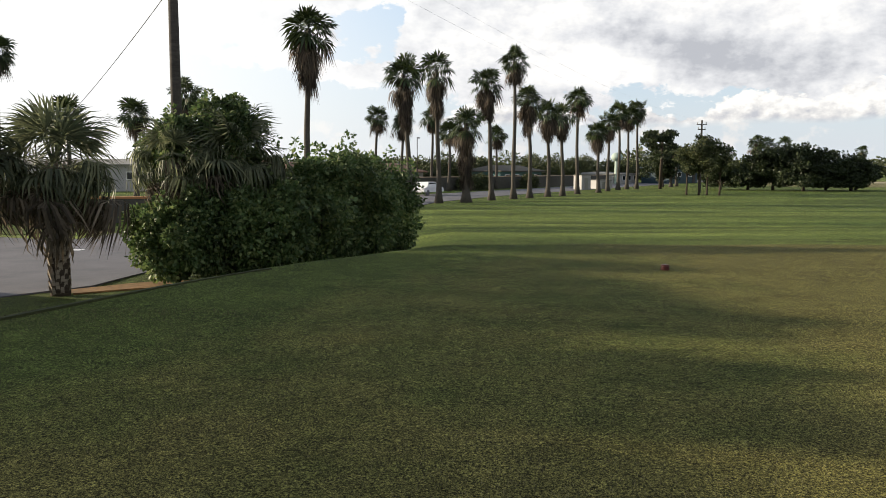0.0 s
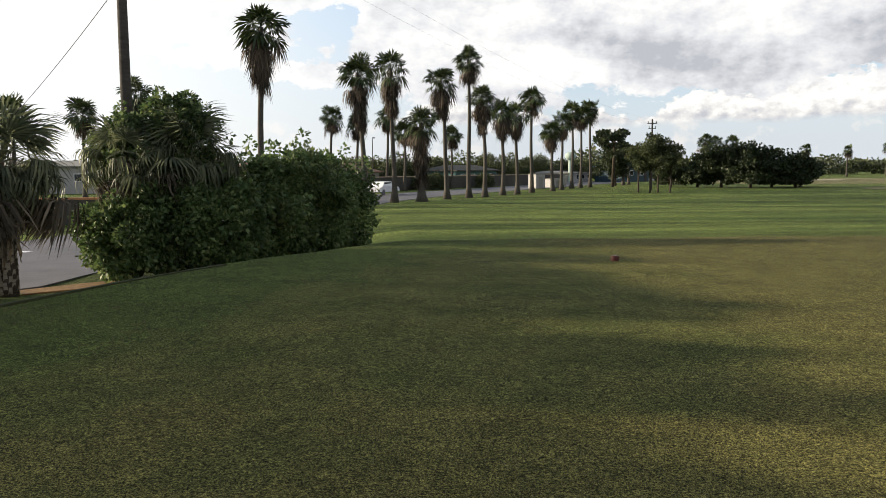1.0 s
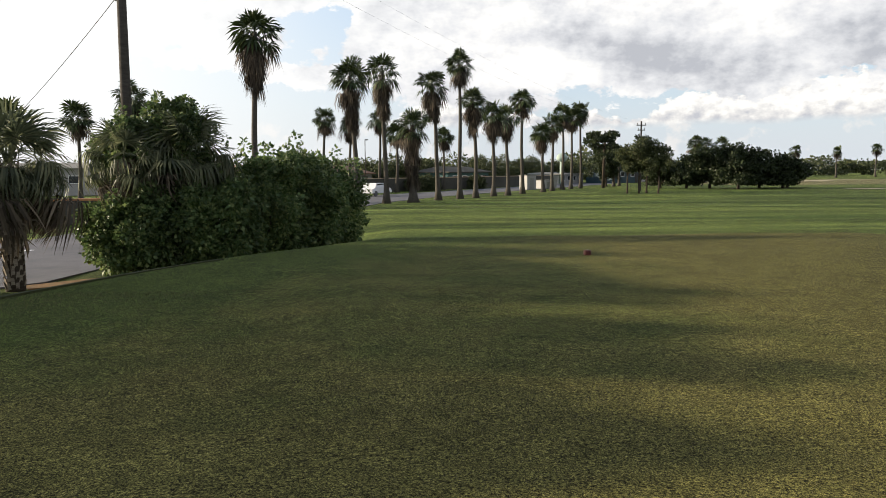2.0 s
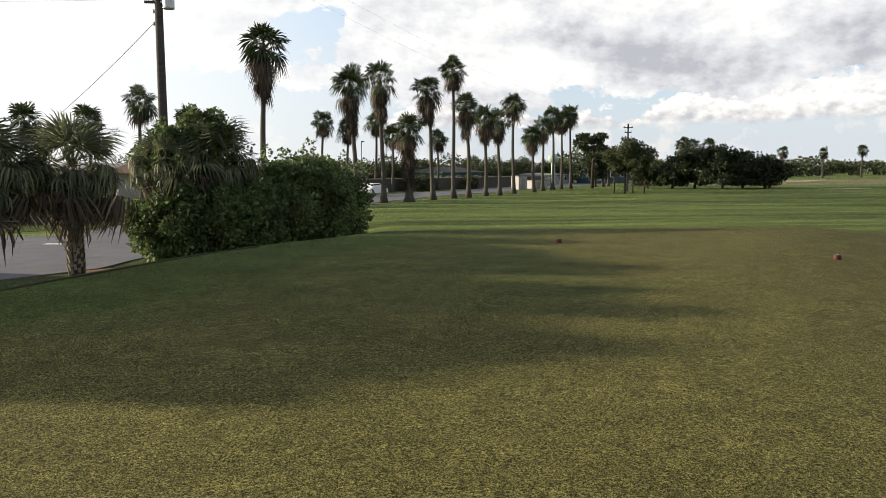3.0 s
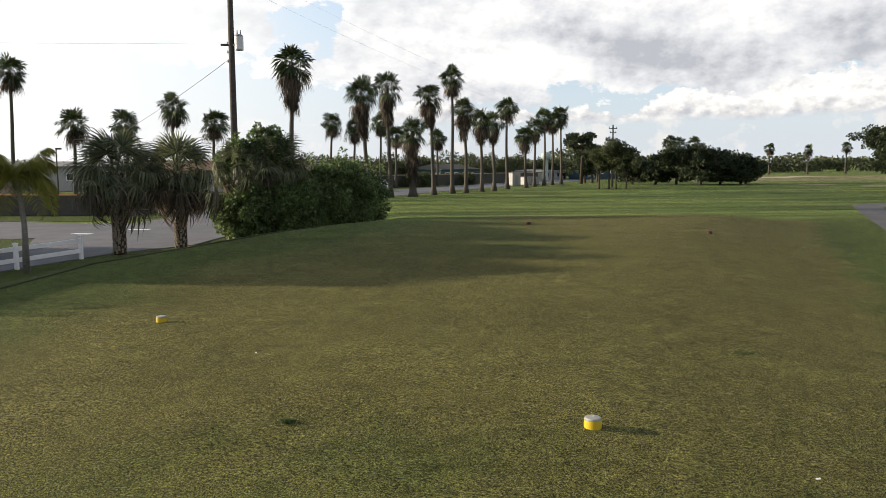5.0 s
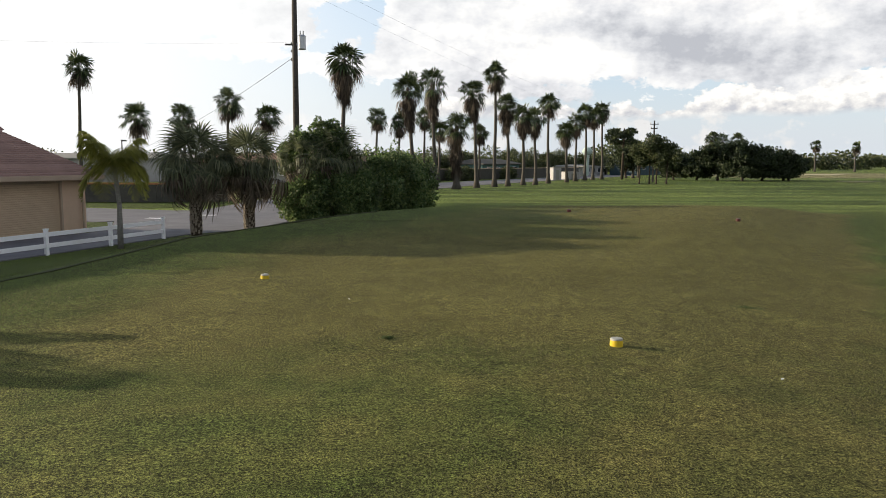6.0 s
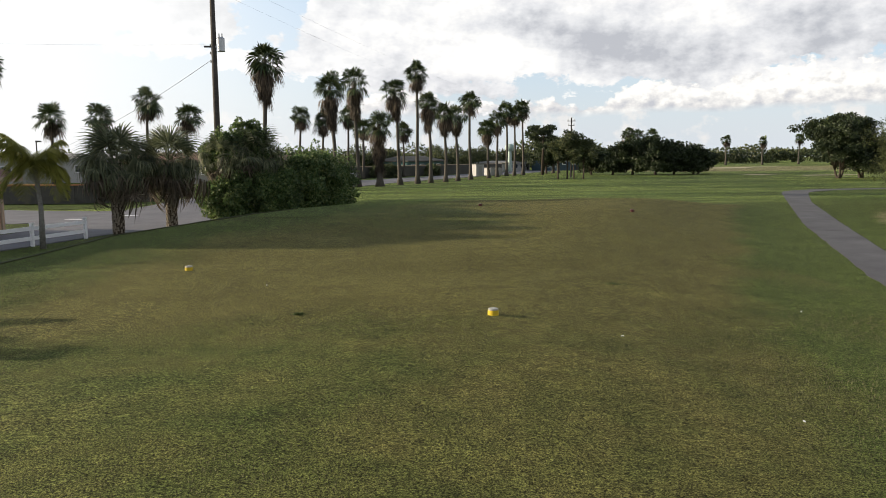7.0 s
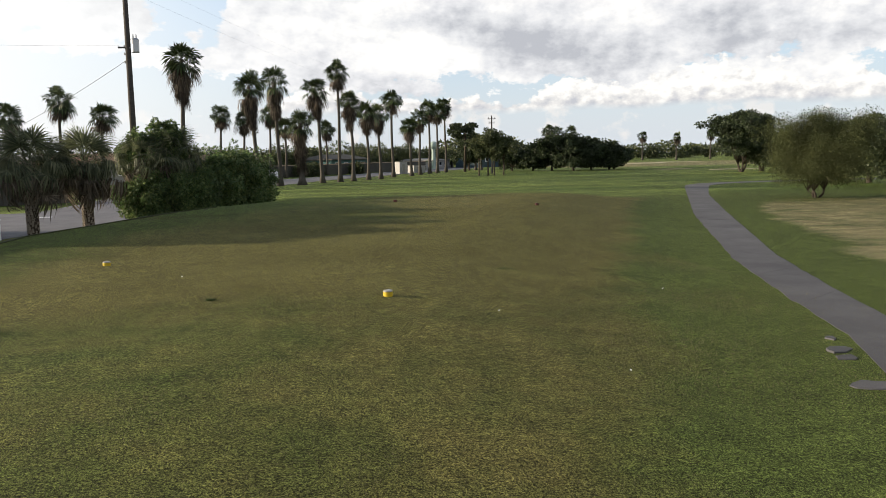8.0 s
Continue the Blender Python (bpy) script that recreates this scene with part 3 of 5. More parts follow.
def fan_palm(name, x, y, height, label, crown=1.5, skirt=2.6, girth=0.24, lean=(0, 0), seed=0, group="", count=26):
    """A tall fan palm: trunk with a swollen foot, green crown, hanging skirt of dead fronds."""
    rng = random.Random(seed)
    z0 = gz(x, y) - 0.05
    thing = base(name, x, y, z0, label, "palm tree", group=group)
    top = height - crown * 0.75
    pts, rad = [], []
    for i in range(13):
        u = i / 12
        bend = u * u
        pts.append((lean[0] * bend + 0.05 * math.sin(u * 7 + seed), lean[1] * bend, u * top))
        rad.append(girth * (1.0 - 0.42 * u) * (1 + 0.95 * math.exp(-u * top / 0.55)))
    V, F = tube(pts, rad, 10)
    mesh("trunk", V, F, M_PALMTRUNK, thing, smooth=True)
    head = Vector(pts[-1])
    V, F = [], []
    for i in range(count):
        u = (i + 0.5) / count
        a, e = i * 2.399 + rng.uniform(-0.35, 0.35), radians(-34 + 112 * u + rng.uniform(-12, 12))
        d = Vector((math.cos(e) * math.cos(a), math.cos(e) * math.sin(a), math.sin(e)))
        fan(V, F, head + Vector((0, 0, rng.uniform(-0.15, 0.15))), d, crown * rng.uniform(0.16, 0.60), crown * rng.uniform(0.44, 0.62), rng, 13, 3.5, 0.10 + 0.42 * (1 - u), 1.0)
    mesh("crown", V, F, M_FROND, thing)
    if skirt > 0:
        V, F = [], []
        # yellowing leaves that hang below the crown
        for i in range(5):
            a = i * 2.399 + rng.uniform(-0.4, 0.4)
            e = radians(rng.uniform(-72, -40))
            d = Vector((math.cos(e) * math.cos(a), math.cos(e) * math.sin(a), math.sin(e)))
            fan(V, F, head, d, crown * rng.uniform(0.45, 0.72), crown * rng.uniform(0.38, 0.50), rng, 11, 2.6, 0.75, 0.9)
        mesh("drooping_fronds", V, F, M_DEAD, thing, label="drooping brown fronds")
        V, F = [], []
        n = int(30 * skirt) + 14
        for i in range(n):
            a = rng.uniform(0, 2 * math.pi)
            u = rng.random() ** 0.9
            zz = head.z + 0.05 - u * (skirt - 0.7)
            t = zz / top
            at = Vector((lean[0] * t * t, lean[1] * t * t, zz)) + Vector((math.cos(a), math.sin(a), 0)) * girth * 0.6
            spread = (0.66 - 0.48 * u) * rng.uniform(0.3, 1.3)
            d = Vector((math.cos(a) * spread, math.sin(a) * spread, -1))
            fan(V, F, at, d, crown * rng.uniform(0.14, 0.42), crown * rng.uniform(0.34, 0.58) * (1 - 0.3 * u), rng, 8, 1.4, 0.65, 0.85)
        mesh("dead_skirt", V, F, M_SKIRT, thing, label="skirt of dead brown fronds")
    return thing


def frond_mesh(name, seed, radius, segs, mat, droop):
    rng = random.Random(seed)
    V, F = [], []
    # the stalk runs along +x from the trunk to the hub
    hub = Vector((0.78, 0, 0.0))
    w = 0.022
    V += [Vector((0, -w * 1.6, 0)), Vector((0, w * 1.6, 0)), hub + Vector((0, w, -0.04)), hub + Vector((0, -w, -0.04))]
    F.append((0, 1, 2, 3))
    for i in range(segs):
        a = 4.4 * ((i + 0.5) / segs - 0.5)
        r = radius * (0.68 + 0.32 * math.cos(a * 0.5)) * rng.uniform(0.9, 1.08)
        way = Vector((math.cos(a), math.sin(a), 0.22 * math.cos(2 * a) - 0.1))
        cross = Vector((-math.sin(a), math.cos(a), 0))
        h = r * 4.4 / segs * 0.23
        m = hub + way * r * 0.5 + Vector((0, 0, -0.1 * droop * r + (0.025 if i % 2 else -0.025)))
        n = hub + way * r * 0.8 + Vector((0, 0, -0.42 * droop * r))
        tip = hub + way * r * 0.96 + Vector((rng.uniform(-0.05, 0.05), rng.uniform(-0.05, 0.05), -droop * r * rng.uniform(0.85, 1.35)))
        k = len(V)
        V += [hub, m - cross * h, m + cross * h, n - cross * h * 0.6, n + cross * h * 0.6, tip]
        F += [(k, k + 1, k + 2), (k + 1, k + 3, k + 4, k + 2), (k + 3, k + 5, k + 4)]
    me = bpy.data.meshes.new(name)
    me.from_pydata([tuple(v) for v in V], [], F)
    me.materials.append(mat)
    return me


def hanging_mesh(name, seed, mat, length, segs=36):
    """An old fan leaf: the stalk reaches out, its long narrow blades hang straight down."""
    rng = random.Random(seed)
    hub, w = Vector((0.8, 0, 0.02)), 0.02
    V = [Vector((0, -w * 1.6, 0)), Vector((0, w * 1.6, 0)), Vector((0.45, w, 0.10)), Vector((0.45, -w, 0.10)), hub + Vector((0, w * 0.7, 0)), hub + Vector((0, -w * 0.7, 0))]
    F = [(0, 1, 2, 3), (3, 2, 4, 5)]
    for i in range(segs):
        a = 4.8 * ((i + 0.5) / segs - 0.5) + rng.uniform(-0.06, 0.06)
        r = length * rng.uniform(0.62, 1.08) * (0.75 + 0.25 * math.cos(a * 0.5))
        way, cross = Vector((math.cos(a), math.sin(a), 0)), Vector((-math.sin(a), math.cos(a), 0))
        s, h = 0.36 * rng.uniform(0.6, 1.3), 0.02
        m = hub + way * s * 0.75 + Vector((0, 0, -0.03))
        n = hub + way * s + Vector((0, 0, -0.42 * r))
        tip = hub + way * s * rng.uniform(0.8, 1.15) + Vector((rng.uniform(-0.06, 0.06), rng.uniform(-0.06, 0.06), -r))
        k = len(V)
        V += [hub, m - cross * h, m + cross * h, n - cross * h, n + cross * h, tip]
        F += [(k, k + 1, k + 2), (k + 1, k + 3, k + 4, k + 2), (k + 3, k + 5, k + 4)]
    me = bpy.data.meshes.new(name)
    me.from_pydata([tuple(v) for v in V], [], F)
    me.materials.append(mat)
    return me


FRONDS = [frond_mesh("frond", 20 + i, 0.72 + 0.07 * i, 24, M_SABAL, 0.12 + 0.17 * i) for i in range(4)]
HANGING = [hanging_mesh("frond", 30 + i, M_SABAL, 0.55 + 0.18 * i, 24) for i in range(3)]
DEAD_FRONDS = [hanging_mesh("dead_frond", 40 + i, M_BROWNFROND, 0.55 + 0.22 * i, 22) for i in range(3)]


def sabal(x, y, trunk, label, seed=0, size=1.0, count=32, hang=22, dead=26, girth=0.205):
    """A cabbage palm with a booted trunk and a shaggy round head of costapalmate fronds."""
    rng = random.Random(seed)
    z0 = gz(x, y) - 0.06
    thing = base("cabbage_palm", x, y, z0, label, "palm tree", group="cabbage palms beside the driveway")
    pts = [(0.04 * math.sin(i), 0, trunk * i / 8) for i in range(9)]
    V, F = tube(pts, [girth * (1.12 if i == 0 else 1.0) for i in range(9)], 12)
    mesh("trunk", V, F, M_BOOTDARK, thing, smooth=True)
    # old leaf bases, criss-crossed round the trunk
    bm = bmesh.new()
    rows = int(trunk / 0.13)
    for r in range(rows):
        for k in range(7):
            a = 2 * math.pi * (k + 0.5 * (r % 2)) / 7 + rng.uniform(-0.1, 0.1)
            z = 0.1 + r * 0.13
            o = Vector((math.cos(a), math.sin(a), 0)) * girth * 0.96
            t = Vector((-math.sin(a), math.cos(a), 0))
            tipp = o * 1.32 + Vector((0, 0, z + 0.2 + rng.uniform(-0.03, 0.05)))
            vs = [bm.verts.new(o + t * 0.05 + Vector((0, 0, z - 0.05))), bm.verts.new(o - t * 0.05 + Vector((0, 0, z - 0.05))),
                  bm.verts.new(tipp - t * 0.035), bm.verts.new(tipp + t * 0.035), bm.verts.new(o + Vector((0, 0, z + 0.14)))]
            bm.faces.new((vs[0], vs[1], vs[2], vs[3]))
            bm.faces.new((vs[0], vs[3], vs[4]))
            bm.faces.new((vs[1], vs[4], vs[2]))
    part("boot_lattice", bm, M_BOOT, thing)
    for i in range(count + hang + dead):
        a = i * 2.399 + rng.uniform(-0.4, 0.4)
        if i < count:
            pitch, me, lift = -26 + 112 * (i + 0.5) / count, FRONDS[rng.randrange(4)], 0.15
        elif i < count + hang:
            pitch, me, lift = rng.uniform(-30, 10), HANGING[rng.randrange(3)], 0.0
        else:
            pitch, me, lift = rng.uniform(-55, -8), DEAD_FRONDS[rng.randrange(3)], -0.35
        ob = new(me.name.split(".")[0], me)
        ob.parent = thing
        s = size * (rng.uniform(0.82, 1.15) if i < count else rng.uniform(0.85, 1.5))
        h = trunk + lift + rng.uniform(-0.2, 0.2)
        ob.matrix_basis = Matrix.Translation((0.1 * math.cos(a), 0.1 * math.sin(a), h)) @ Euler((rng.uniform(-0.35, 0.35), -radians(pitch), a)).to_matrix().to_4x4() @ Matrix.Scale(s, 4)
    return thing


def hedge(name, blobs, label, mat, count, size, seed, category="bush", stems=True):
    rng = np.random.default_rng(seed)
    c = np.array([b[:3] for b in blobs], float)
    r = np.array([b[3:] for b in blobs], float)
    x, y = c[:, 0].mean(), c[:, 1].mean()
    z0 = gz(x, y) - 0.05
    thing = base(name, x, y, z0, label, category)
    c = c - np.array([x, y, z0])
    # each blob breaks into many small clumps with gaps between them, so that the outline is uneven
    share = r.prod(1) ** 0.75
    for ci, ri, part_of in zip(c, r, share / share.sum()):
        n, mean = int(30 * ri.prod() ** 0.5) + 12, ri.prod() ** (1 / 3)
        d = rng.normal(size=(n, 3))
        d /= np.linalg.norm(d, axis=1, keepdims=True)
        cc = [ci + d * ri * (0.66 + 0.26 * rng.random((n, 1))), ci[None]]
        rr = [(0.13 + 0.17 * rng.random((n, 1))) * mean * np.array([[1, 1, 0.8]]), ri[None] * 0.74]
        # sprigs that stand out of the mass
        k = 14
        d = rng.normal(size=(k, 3))
        d[:, 2] = np.abs(d[:, 2]) * 0.9 + 0.1
        d /= np.linalg.norm(d, axis=1, keepdims=True)
        cc.append(ci + d * ri * (0.94 + 0.18 * rng.random((k, 1))))
        rr.append((0.08 + 0.08 * rng.random((k, 1))) * mean * np.array([[0.8, 0.8, 1.4]]))
        V, F = leaves(np.concatenate(cc), np.concatenate(rr), int(count * part_of), size, rng)
        V[:, 2] = np.maximum(V[:, 2], 0.0)
        leaf_mesh("foliage", V, F, mat, thing)
    if stems:
        V, F = [], []
        for ci, ri in zip(c, r):
            for k in range(5):
                a = rng.random() * 6.28
                p = ci + np.array([math.cos(a), math.sin(a), 0]) * ri * 0.3
                tube([(ci[0] + 0.1 * math.cos(a), ci[1] + 0.1 * math.sin(a), -0.02), ((ci[0] + p[0]) / 2, (ci[1] + p[1]) / 2, ci[2] * 0.6), tuple(p + [0, 0, ri[2] * 0.5])], [0.05, 0.04, 0.015], 6, V, F)
        mesh("stems", V, F, M_BARK, thing)
    return thing


def tree(name, x, y, height, spread, label, mat, seed, trunk=0.35, leaf=0.22, count=9000, fork=0.3, limbs=9, droop=0.0, stems=1, low=0.38, category="tree", group="", bottom=0.08):
    """A broad tree: forked trunk, limbs and a crown of many clumps."""
    rng = random.Random(seed)
    nrng = np.random.default_rng(seed)
    z0 = gz(x, y) - 0.05
    thing = base(name, x, y, z0, label, category, group=group)
    V, F = [], []
    ends = []
    for s in range(stems):
        a0 = 6.28 * s / stems + rng.uniform(-0.3, 0.3)
        lean = spread * 0.12 * (stems > 1)
        foot = Vector((0.12 * math.cos(a0) * (stems > 1), 0.12 * math.sin(a0) * (stems > 1), 0))
        split = foot + Vector((lean * math.cos(a0), lean * math.sin(a0), height * fork))
        r0 = trunk / 2 / math.sqrt(stems)
        tube([foot - Vector((0, 0, 0.05)), foot.lerp(split, 0.15), foot.lerp(split, 0.6) + Vector((rng.uniform(-0.1, 0.1), rng.uniform(-0.1, 0.1), 0)), split],
             [r0 * 1.5, r0 * 1.1, r0 * 0.95, r0 * 0.8], 9, V, F)
        for k in range(max(3, limbs // stems)):
            a = a0 * (stems > 1) + (6.28 * k / max(3, limbs // stems) + rng.uniform(-0.4, 0.4)) * (1 if stems == 1 else 0.5)
            out = spread * rng.uniform(0.45, 0.98)
            rise = height * rng.uniform(low, 0.9)
            if k == 0:
                out, rise = spread * 0.15, height * 0.9
            end = Vector((math.cos(a) * out, math.sin(a) * out, max(rise, height * fork * 1.1)))
            mid = split.lerp(end, 0.5) + Vector((0, 0, 0.12 * height))
            tube([split, mid, end], [r0 * 0.6, r0 * 0.35, r0 * 0.08], 6, V, F)
            ends += [(end, 1.0), (mid.lerp(end, 0.5), 0.9), (mid, 0.7)]
    mesh("trunk", V, F, M_BARK, thing, smooth=True)
    cc, rr = [], []
    for e, k in ends:
        for j in range(7):
            c = e + Vector((rng.gauss(0, 1), rng.gauss(0, 1), rng.gauss(0, 0.7))) * spread * 0.17
            q = spread * rng.uniform(0.09, 0.2) * k
            cc.append((c.x, c.y, min(c.z, height * 0.98 - q * 0.5)))
            rr.append((q * 1.15, q * 1.15, q * (0.8 + droop)))
    LV, _ = leaves(cc, rr, count, leaf, nrng, shell=0.3)
    if droop:
        LV[:, 2] -= droop * 0.02 * nrng.random(len(LV))
    quads = LV.reshape(-1, 4, 3)
    quads = quads[quads[:, :, 2].min(1) > height * bottom * (0.7 + 0.9 * nrng.random(len(quads)))]
    leaf_mesh("crown", quads.reshape(-1, 3), np.arange(4 * len(quads)).reshape(-1, 4), mat, thing)
    return thing


# ---------------------------------------------------------------- trees beside the tee
sabal(-10.5, 35.5, 3.05, "shaggy cabbage palm with a criss-cross booted trunk by the fence end", 3, 1.0)
sabal(-8.75, 37.3, 3.05, "shaggy cabbage palm with booted trunk beside the driveway", 5, 1.0)
sabal(-6.9, 39.9, 3.2, "cabbage palm half smothered by the hedge", 8, 0.7, 16, 18, 12)
sabal(-5.4, 40.5, 3.3, "cabbage palm with drooping fronds rising out of the hedge", 9, 0.85, 18, 26, 22)
hedge("vine_thicket", [(-6.7, 39.2, 0.5, 1.25, 1.0, 1.2), (-5.5, 40.0, 0.6, 1.35, 1.1, 1.35), (-6.9, 40.5, 2.5, 1.0, 0.9, 1.3), (-5.7, 40.9, 2.8, 1.2, 0.9, 1.35), (-7.2, 39.9, 0.3, 0.7, 0.7, 0.9)],
      "dark thicket of vines climbing over palms by the utility pole", M_HEDGE, 52000, 0.12, 31)
hedge("hedge", [(-4.5, 40.4, 0.6, 1.4, 1.3, 1.5), (-3.6, 42.0, 0.9, 1.5, 1.4, 1.9), (-2.6, 43.6, 1.0, 1.5, 1.5, 2.0), (-1.9, 44.9, 0.9, 1.4, 1.4, 1.9)],
      "broad dark-green leafy hedge at the edge of the tee", M_HEDGE, 56000, 0.13, 33)


def young_palm(x, y, trunk, label, seed, reach=1.3):
    """A slim feather palm with arching yellow-green fronds."""
    rng = random.Random(seed)
    z0 = gz(x, y) - 0.05
    thing = base("young_palm", x, y, z0, label, "palm tree")
    V, F = tube([(0, 0, 0), (0.02, 0, trunk * 0.5), (-0.12, 0, trunk)], [0.11, 0.08, 0.07], 10)
    mesh("trunk", V, F, M_PALETRUNK, thing, smooth=True)
    for i in range(22):
        a = i * 2.399
        V, F = [], []
        d = Vector((math.cos(a), math.sin(a), 0))
        rise = rng.uniform(0.3, 1.9) if i > 5 else 0.05
        side = Vector((-math.sin(a), math.cos(a), 0))
        n = 34
        for j in range(n):
            u = j / (n - 1)
            p = Vector((-0.12, 0, trunk)) + d * reach * (1 - (1 - u) ** 1.6) + Vector((0, 0, reach * (rise * u * 1.2 - 1.35 * u * u)))
            w = 0.014 * (1.1 - u)
            V += [p - side * w, p + side * w]
        for j in range(n - 1):
            F.append((2 * j, 2 * j + 1, 2 * j + 3, 2 * j + 2))
        for j in range(n):
            u = j / (n - 1)
            L = 0.62 * math.sin(math.pi * min(1, 0.12 + u * 0.86)) + 0.06
            for s in (0, 1):
                p = V[2 * j + s]
                e = p + (side * (2 * s - 1) * 0.75 + d * 0.35) * L + Vector((0, 0, -L * rng.uniform(0.3, 0.9)))
                m = p.lerp(e, 0.45) + Vector((0, 0, 0.06 * L))
                k = len(V)
                V += [m - d * 0.03, e, m + d * 0.03]
                F.append((2 * j + s, k, k + 1, k + 2))
        mesh("frond", V, F, M_LIME, thing)
    return thing


young_palm(-11.7, 30.7, 3.1, "slim young palm with yellow-green arching fronds by the fence", 4, 1.05)
young_palm(-16.2, 22.4, 2.1, "low young palm with yellow-green fronds against the clubhouse wall", 6, 1.4)
# this palm stays out of view; added to drop a shadow on the turf
young_palm(-13.1, 14.4, 1.8, "low unseen young palm added near the tee for its shadow on the turf", 7, 1.15)
# unseen trees, added only so that their shade falls across the tee
for n, (x, y, h, w) in enumerate([(-30.3, 29.4, 8.9, 1.5), (-30, 30.4, 9.5, 1.5), (-30.5, 31.6, 9.4, 1.7), (-30, 33.0, 9.8, 1.8), (-30.4, 34.2, 10.0, 1.7),
                                  (-30, 35.4, 9.2, 1.6), (-30.5, 36.6, 10.3, 1.9), (-31, 38.0, 10.5, 1.9), (-31.5, 39.6, 10.6, 1.7)]):
    tree("shade_tree", x, y, h, w, "broad unseen tree added behind the clubhouse to shade the tee", M_DARKLEAF, 95 + n, 0.4, 0.34, 19000, 0.2, 16, low=0.2, group="shade trees behind the clubhouse")

# leaf litter under the hedge edge
ribbon("litter_strip", [((-9.0, 37.9), (-8.5, 37.4)), ((-7.9, 39.0), (-7.3, 38.2)), ((-6.6, 39.6), (-6.1, 38.7)), ((-5.2, 39.9), (-4.9, 39.3))], M_MULCH, 0.03, 0.05,
       "strip of brown leaf litter under the palms", "leaf litter", 0.3)

# ---------------------------------------------------------------- the palm row along the road
ROW = [(-2.33, 76.4, 11.1, 3.6, (-0.4, 0)), (-0.18, 81.6, 12.1, 3.4, (-0.2, 0)), (2.05, 83.0, 7.9, 4.9, (0, 0)), (4.45, 87.5, 11.8, 3.0, (-0.5, 0)),
       (6.75, 91.0, 14.0, 1.4, (0.0, 0)), (8.5, 93.0, 10.8, 2.8, (-0.35, 0)), (10.75, 97.0, 9.9, 2.6, (-0.1, 0)), (12.6, 99.7, 9.8, 2.2, (-0.2, 0)),
       (15.0, 104.8, 12.0, 0.9, (-0.1, 0)), (18.6, 111.0, 8.6, 1.8, (-0.2, 0)), (21.0, 117.0, 10.0, 1.6, (0, 0)), (23.7, 123.0, 11.7, 1.4, (0, 0)),
       (25.7, 126.5, 11.5, 1.2, (0.1, 0)), (27.9, 130.0, 12.7, 1.2, (-0.1, 0)), (36.0, 141.0, 7.4, 1.4, (0, 0)), (38.4, 146.0, 7.0, 1.0, (0.1, 0))]
for n, (x, y, h, sk, ln) in enumerate(ROW):
    words = "short stout fan palm wrapped in a brown skirt" if n == 2 else (
        "tall fan palm with a swollen foot and dead brown skirt" if sk > 2 else "tall slim fan palm with a swollen foot and round crown")
    fan_palm("fan_palm", x, y, h, words, 1.85 if n < 9 else 1.9, sk, 0.30 if n == 2 else 0.21, ln, 100 + n, "row of fan palms along the road")
BACK = [(-7.24, 62.0, 11.7, 3.0), (-34.6, 80.0, 13.2, 0.8), (-29.2, 80.0, 8.5, 0.8), (-27.1, 88.0, 8.9, 0.8), (-21.6, 85.0, 10.4, 1.0), (-18.3, 88.0, 9.0, 0.8),
        (-7.9, 112.0, 10.3, 0.9), (-4.8, 112.0, 9.9, 1.6), (-1.3, 118.0, 11.0, 1.6), (0.9, 116.0, 9.0, 1.0), (7.6, 128.0, 9.0, 1.2)]
for n, (x, y, h, sk) in enumerate(BACK):
    fan_palm("fan_palm", x, y, h, "fan palm standing alone across the road" if n else "lone tall fan palm with a ragged dead skirt", 1.75 if n == 0 else 1.9, sk, 0.2, (0.15, 0), 140 + n,
             "fan palms across the road")

# ---------------------------------------------------------------- trees to the right and far off
tree("oak_tree", 57.8, 89.5, 7.8, 3.7, "large dark-leaved spreading oak over a sandy patch", M_DARKLEAF, 51, 0.5, 0.24, 30000, 0.13, 15, stems=3, low=0.16)
tree("oak_tree", 61.8, 91.0, 7.4, 3.6, "dark-leaved spreading oak behind the cart path", M_DARKLEAF, 52, 0.5, 0.24, 24000, 0.13, 14, stems=2, low=0.16)
tree("willow_tree", 29.6, 39.2, 4.6, 3.1, "small light-green fine-leaved tree with several leaning stems", M_WILLOW, 53, 0.26, 0.07, 130000, 0.10, 30, droop=0.9, stems=5, low=0.30, bottom=0.16)
for n, (x, y, h, sp) in enumerate([(45.5, 58.0, 5.2, 2.8), (45.5, 53.5, 5.6, 2.8), (45.0, 49.5, 5.6, 2.8), (44.0, 45.5, 5.8, 2.8), (44.0, 41.0, 6.0, 3.0), (45.0, 36.0, 6.0, 3.0)]):
    tree("broadleaf_tree", x, y, h, sp, "dark-green broadleaf tree in a dense row beside the fairway", M_DARKLEAF, 60 + n, 0.4, 0.2, 15000, 0.12, 11, low=0.10, group="tree row beside the fairway")
for n, (x, y, h, sp) in enumerate([(38.5, 126.0, 4.0, 3.0), (41.5, 124.0, 4.6, 3.0), (44.4, 122.8, 5.6, 3.0), (46.4, 118.3, 6.2, 2.6), (50.6, 121.0, 5.2, 3.2), (53.4, 120.0, 4.7, 2.8), (55.6, 123.0, 4.2, 2.4)]):
    tree("oak_tree", x, y, h, sp, "dark rounded oak in a grove on the fairway", M_DARKLEAF, 70 + n, 0.4, 0.3, 13000, 0.16, 15, low=0.14, group="oak grove on the fairway")
for n, (x, y, h) in enumerate([(26.6, 103.0, 5.6), (27.6, 102.0, 6.6), (28.6, 102.4, 6.4), (29.6, 101.4, 5.8)]):
    tree("young_tree", x, y, h, 1.7, "slender young tree with a bare trunk on the fairway", M_FARLEAF, 80 + n, 0.2, 0.2, 5000, 0.35, 8, low=0.42, group="young trees on the fairway")
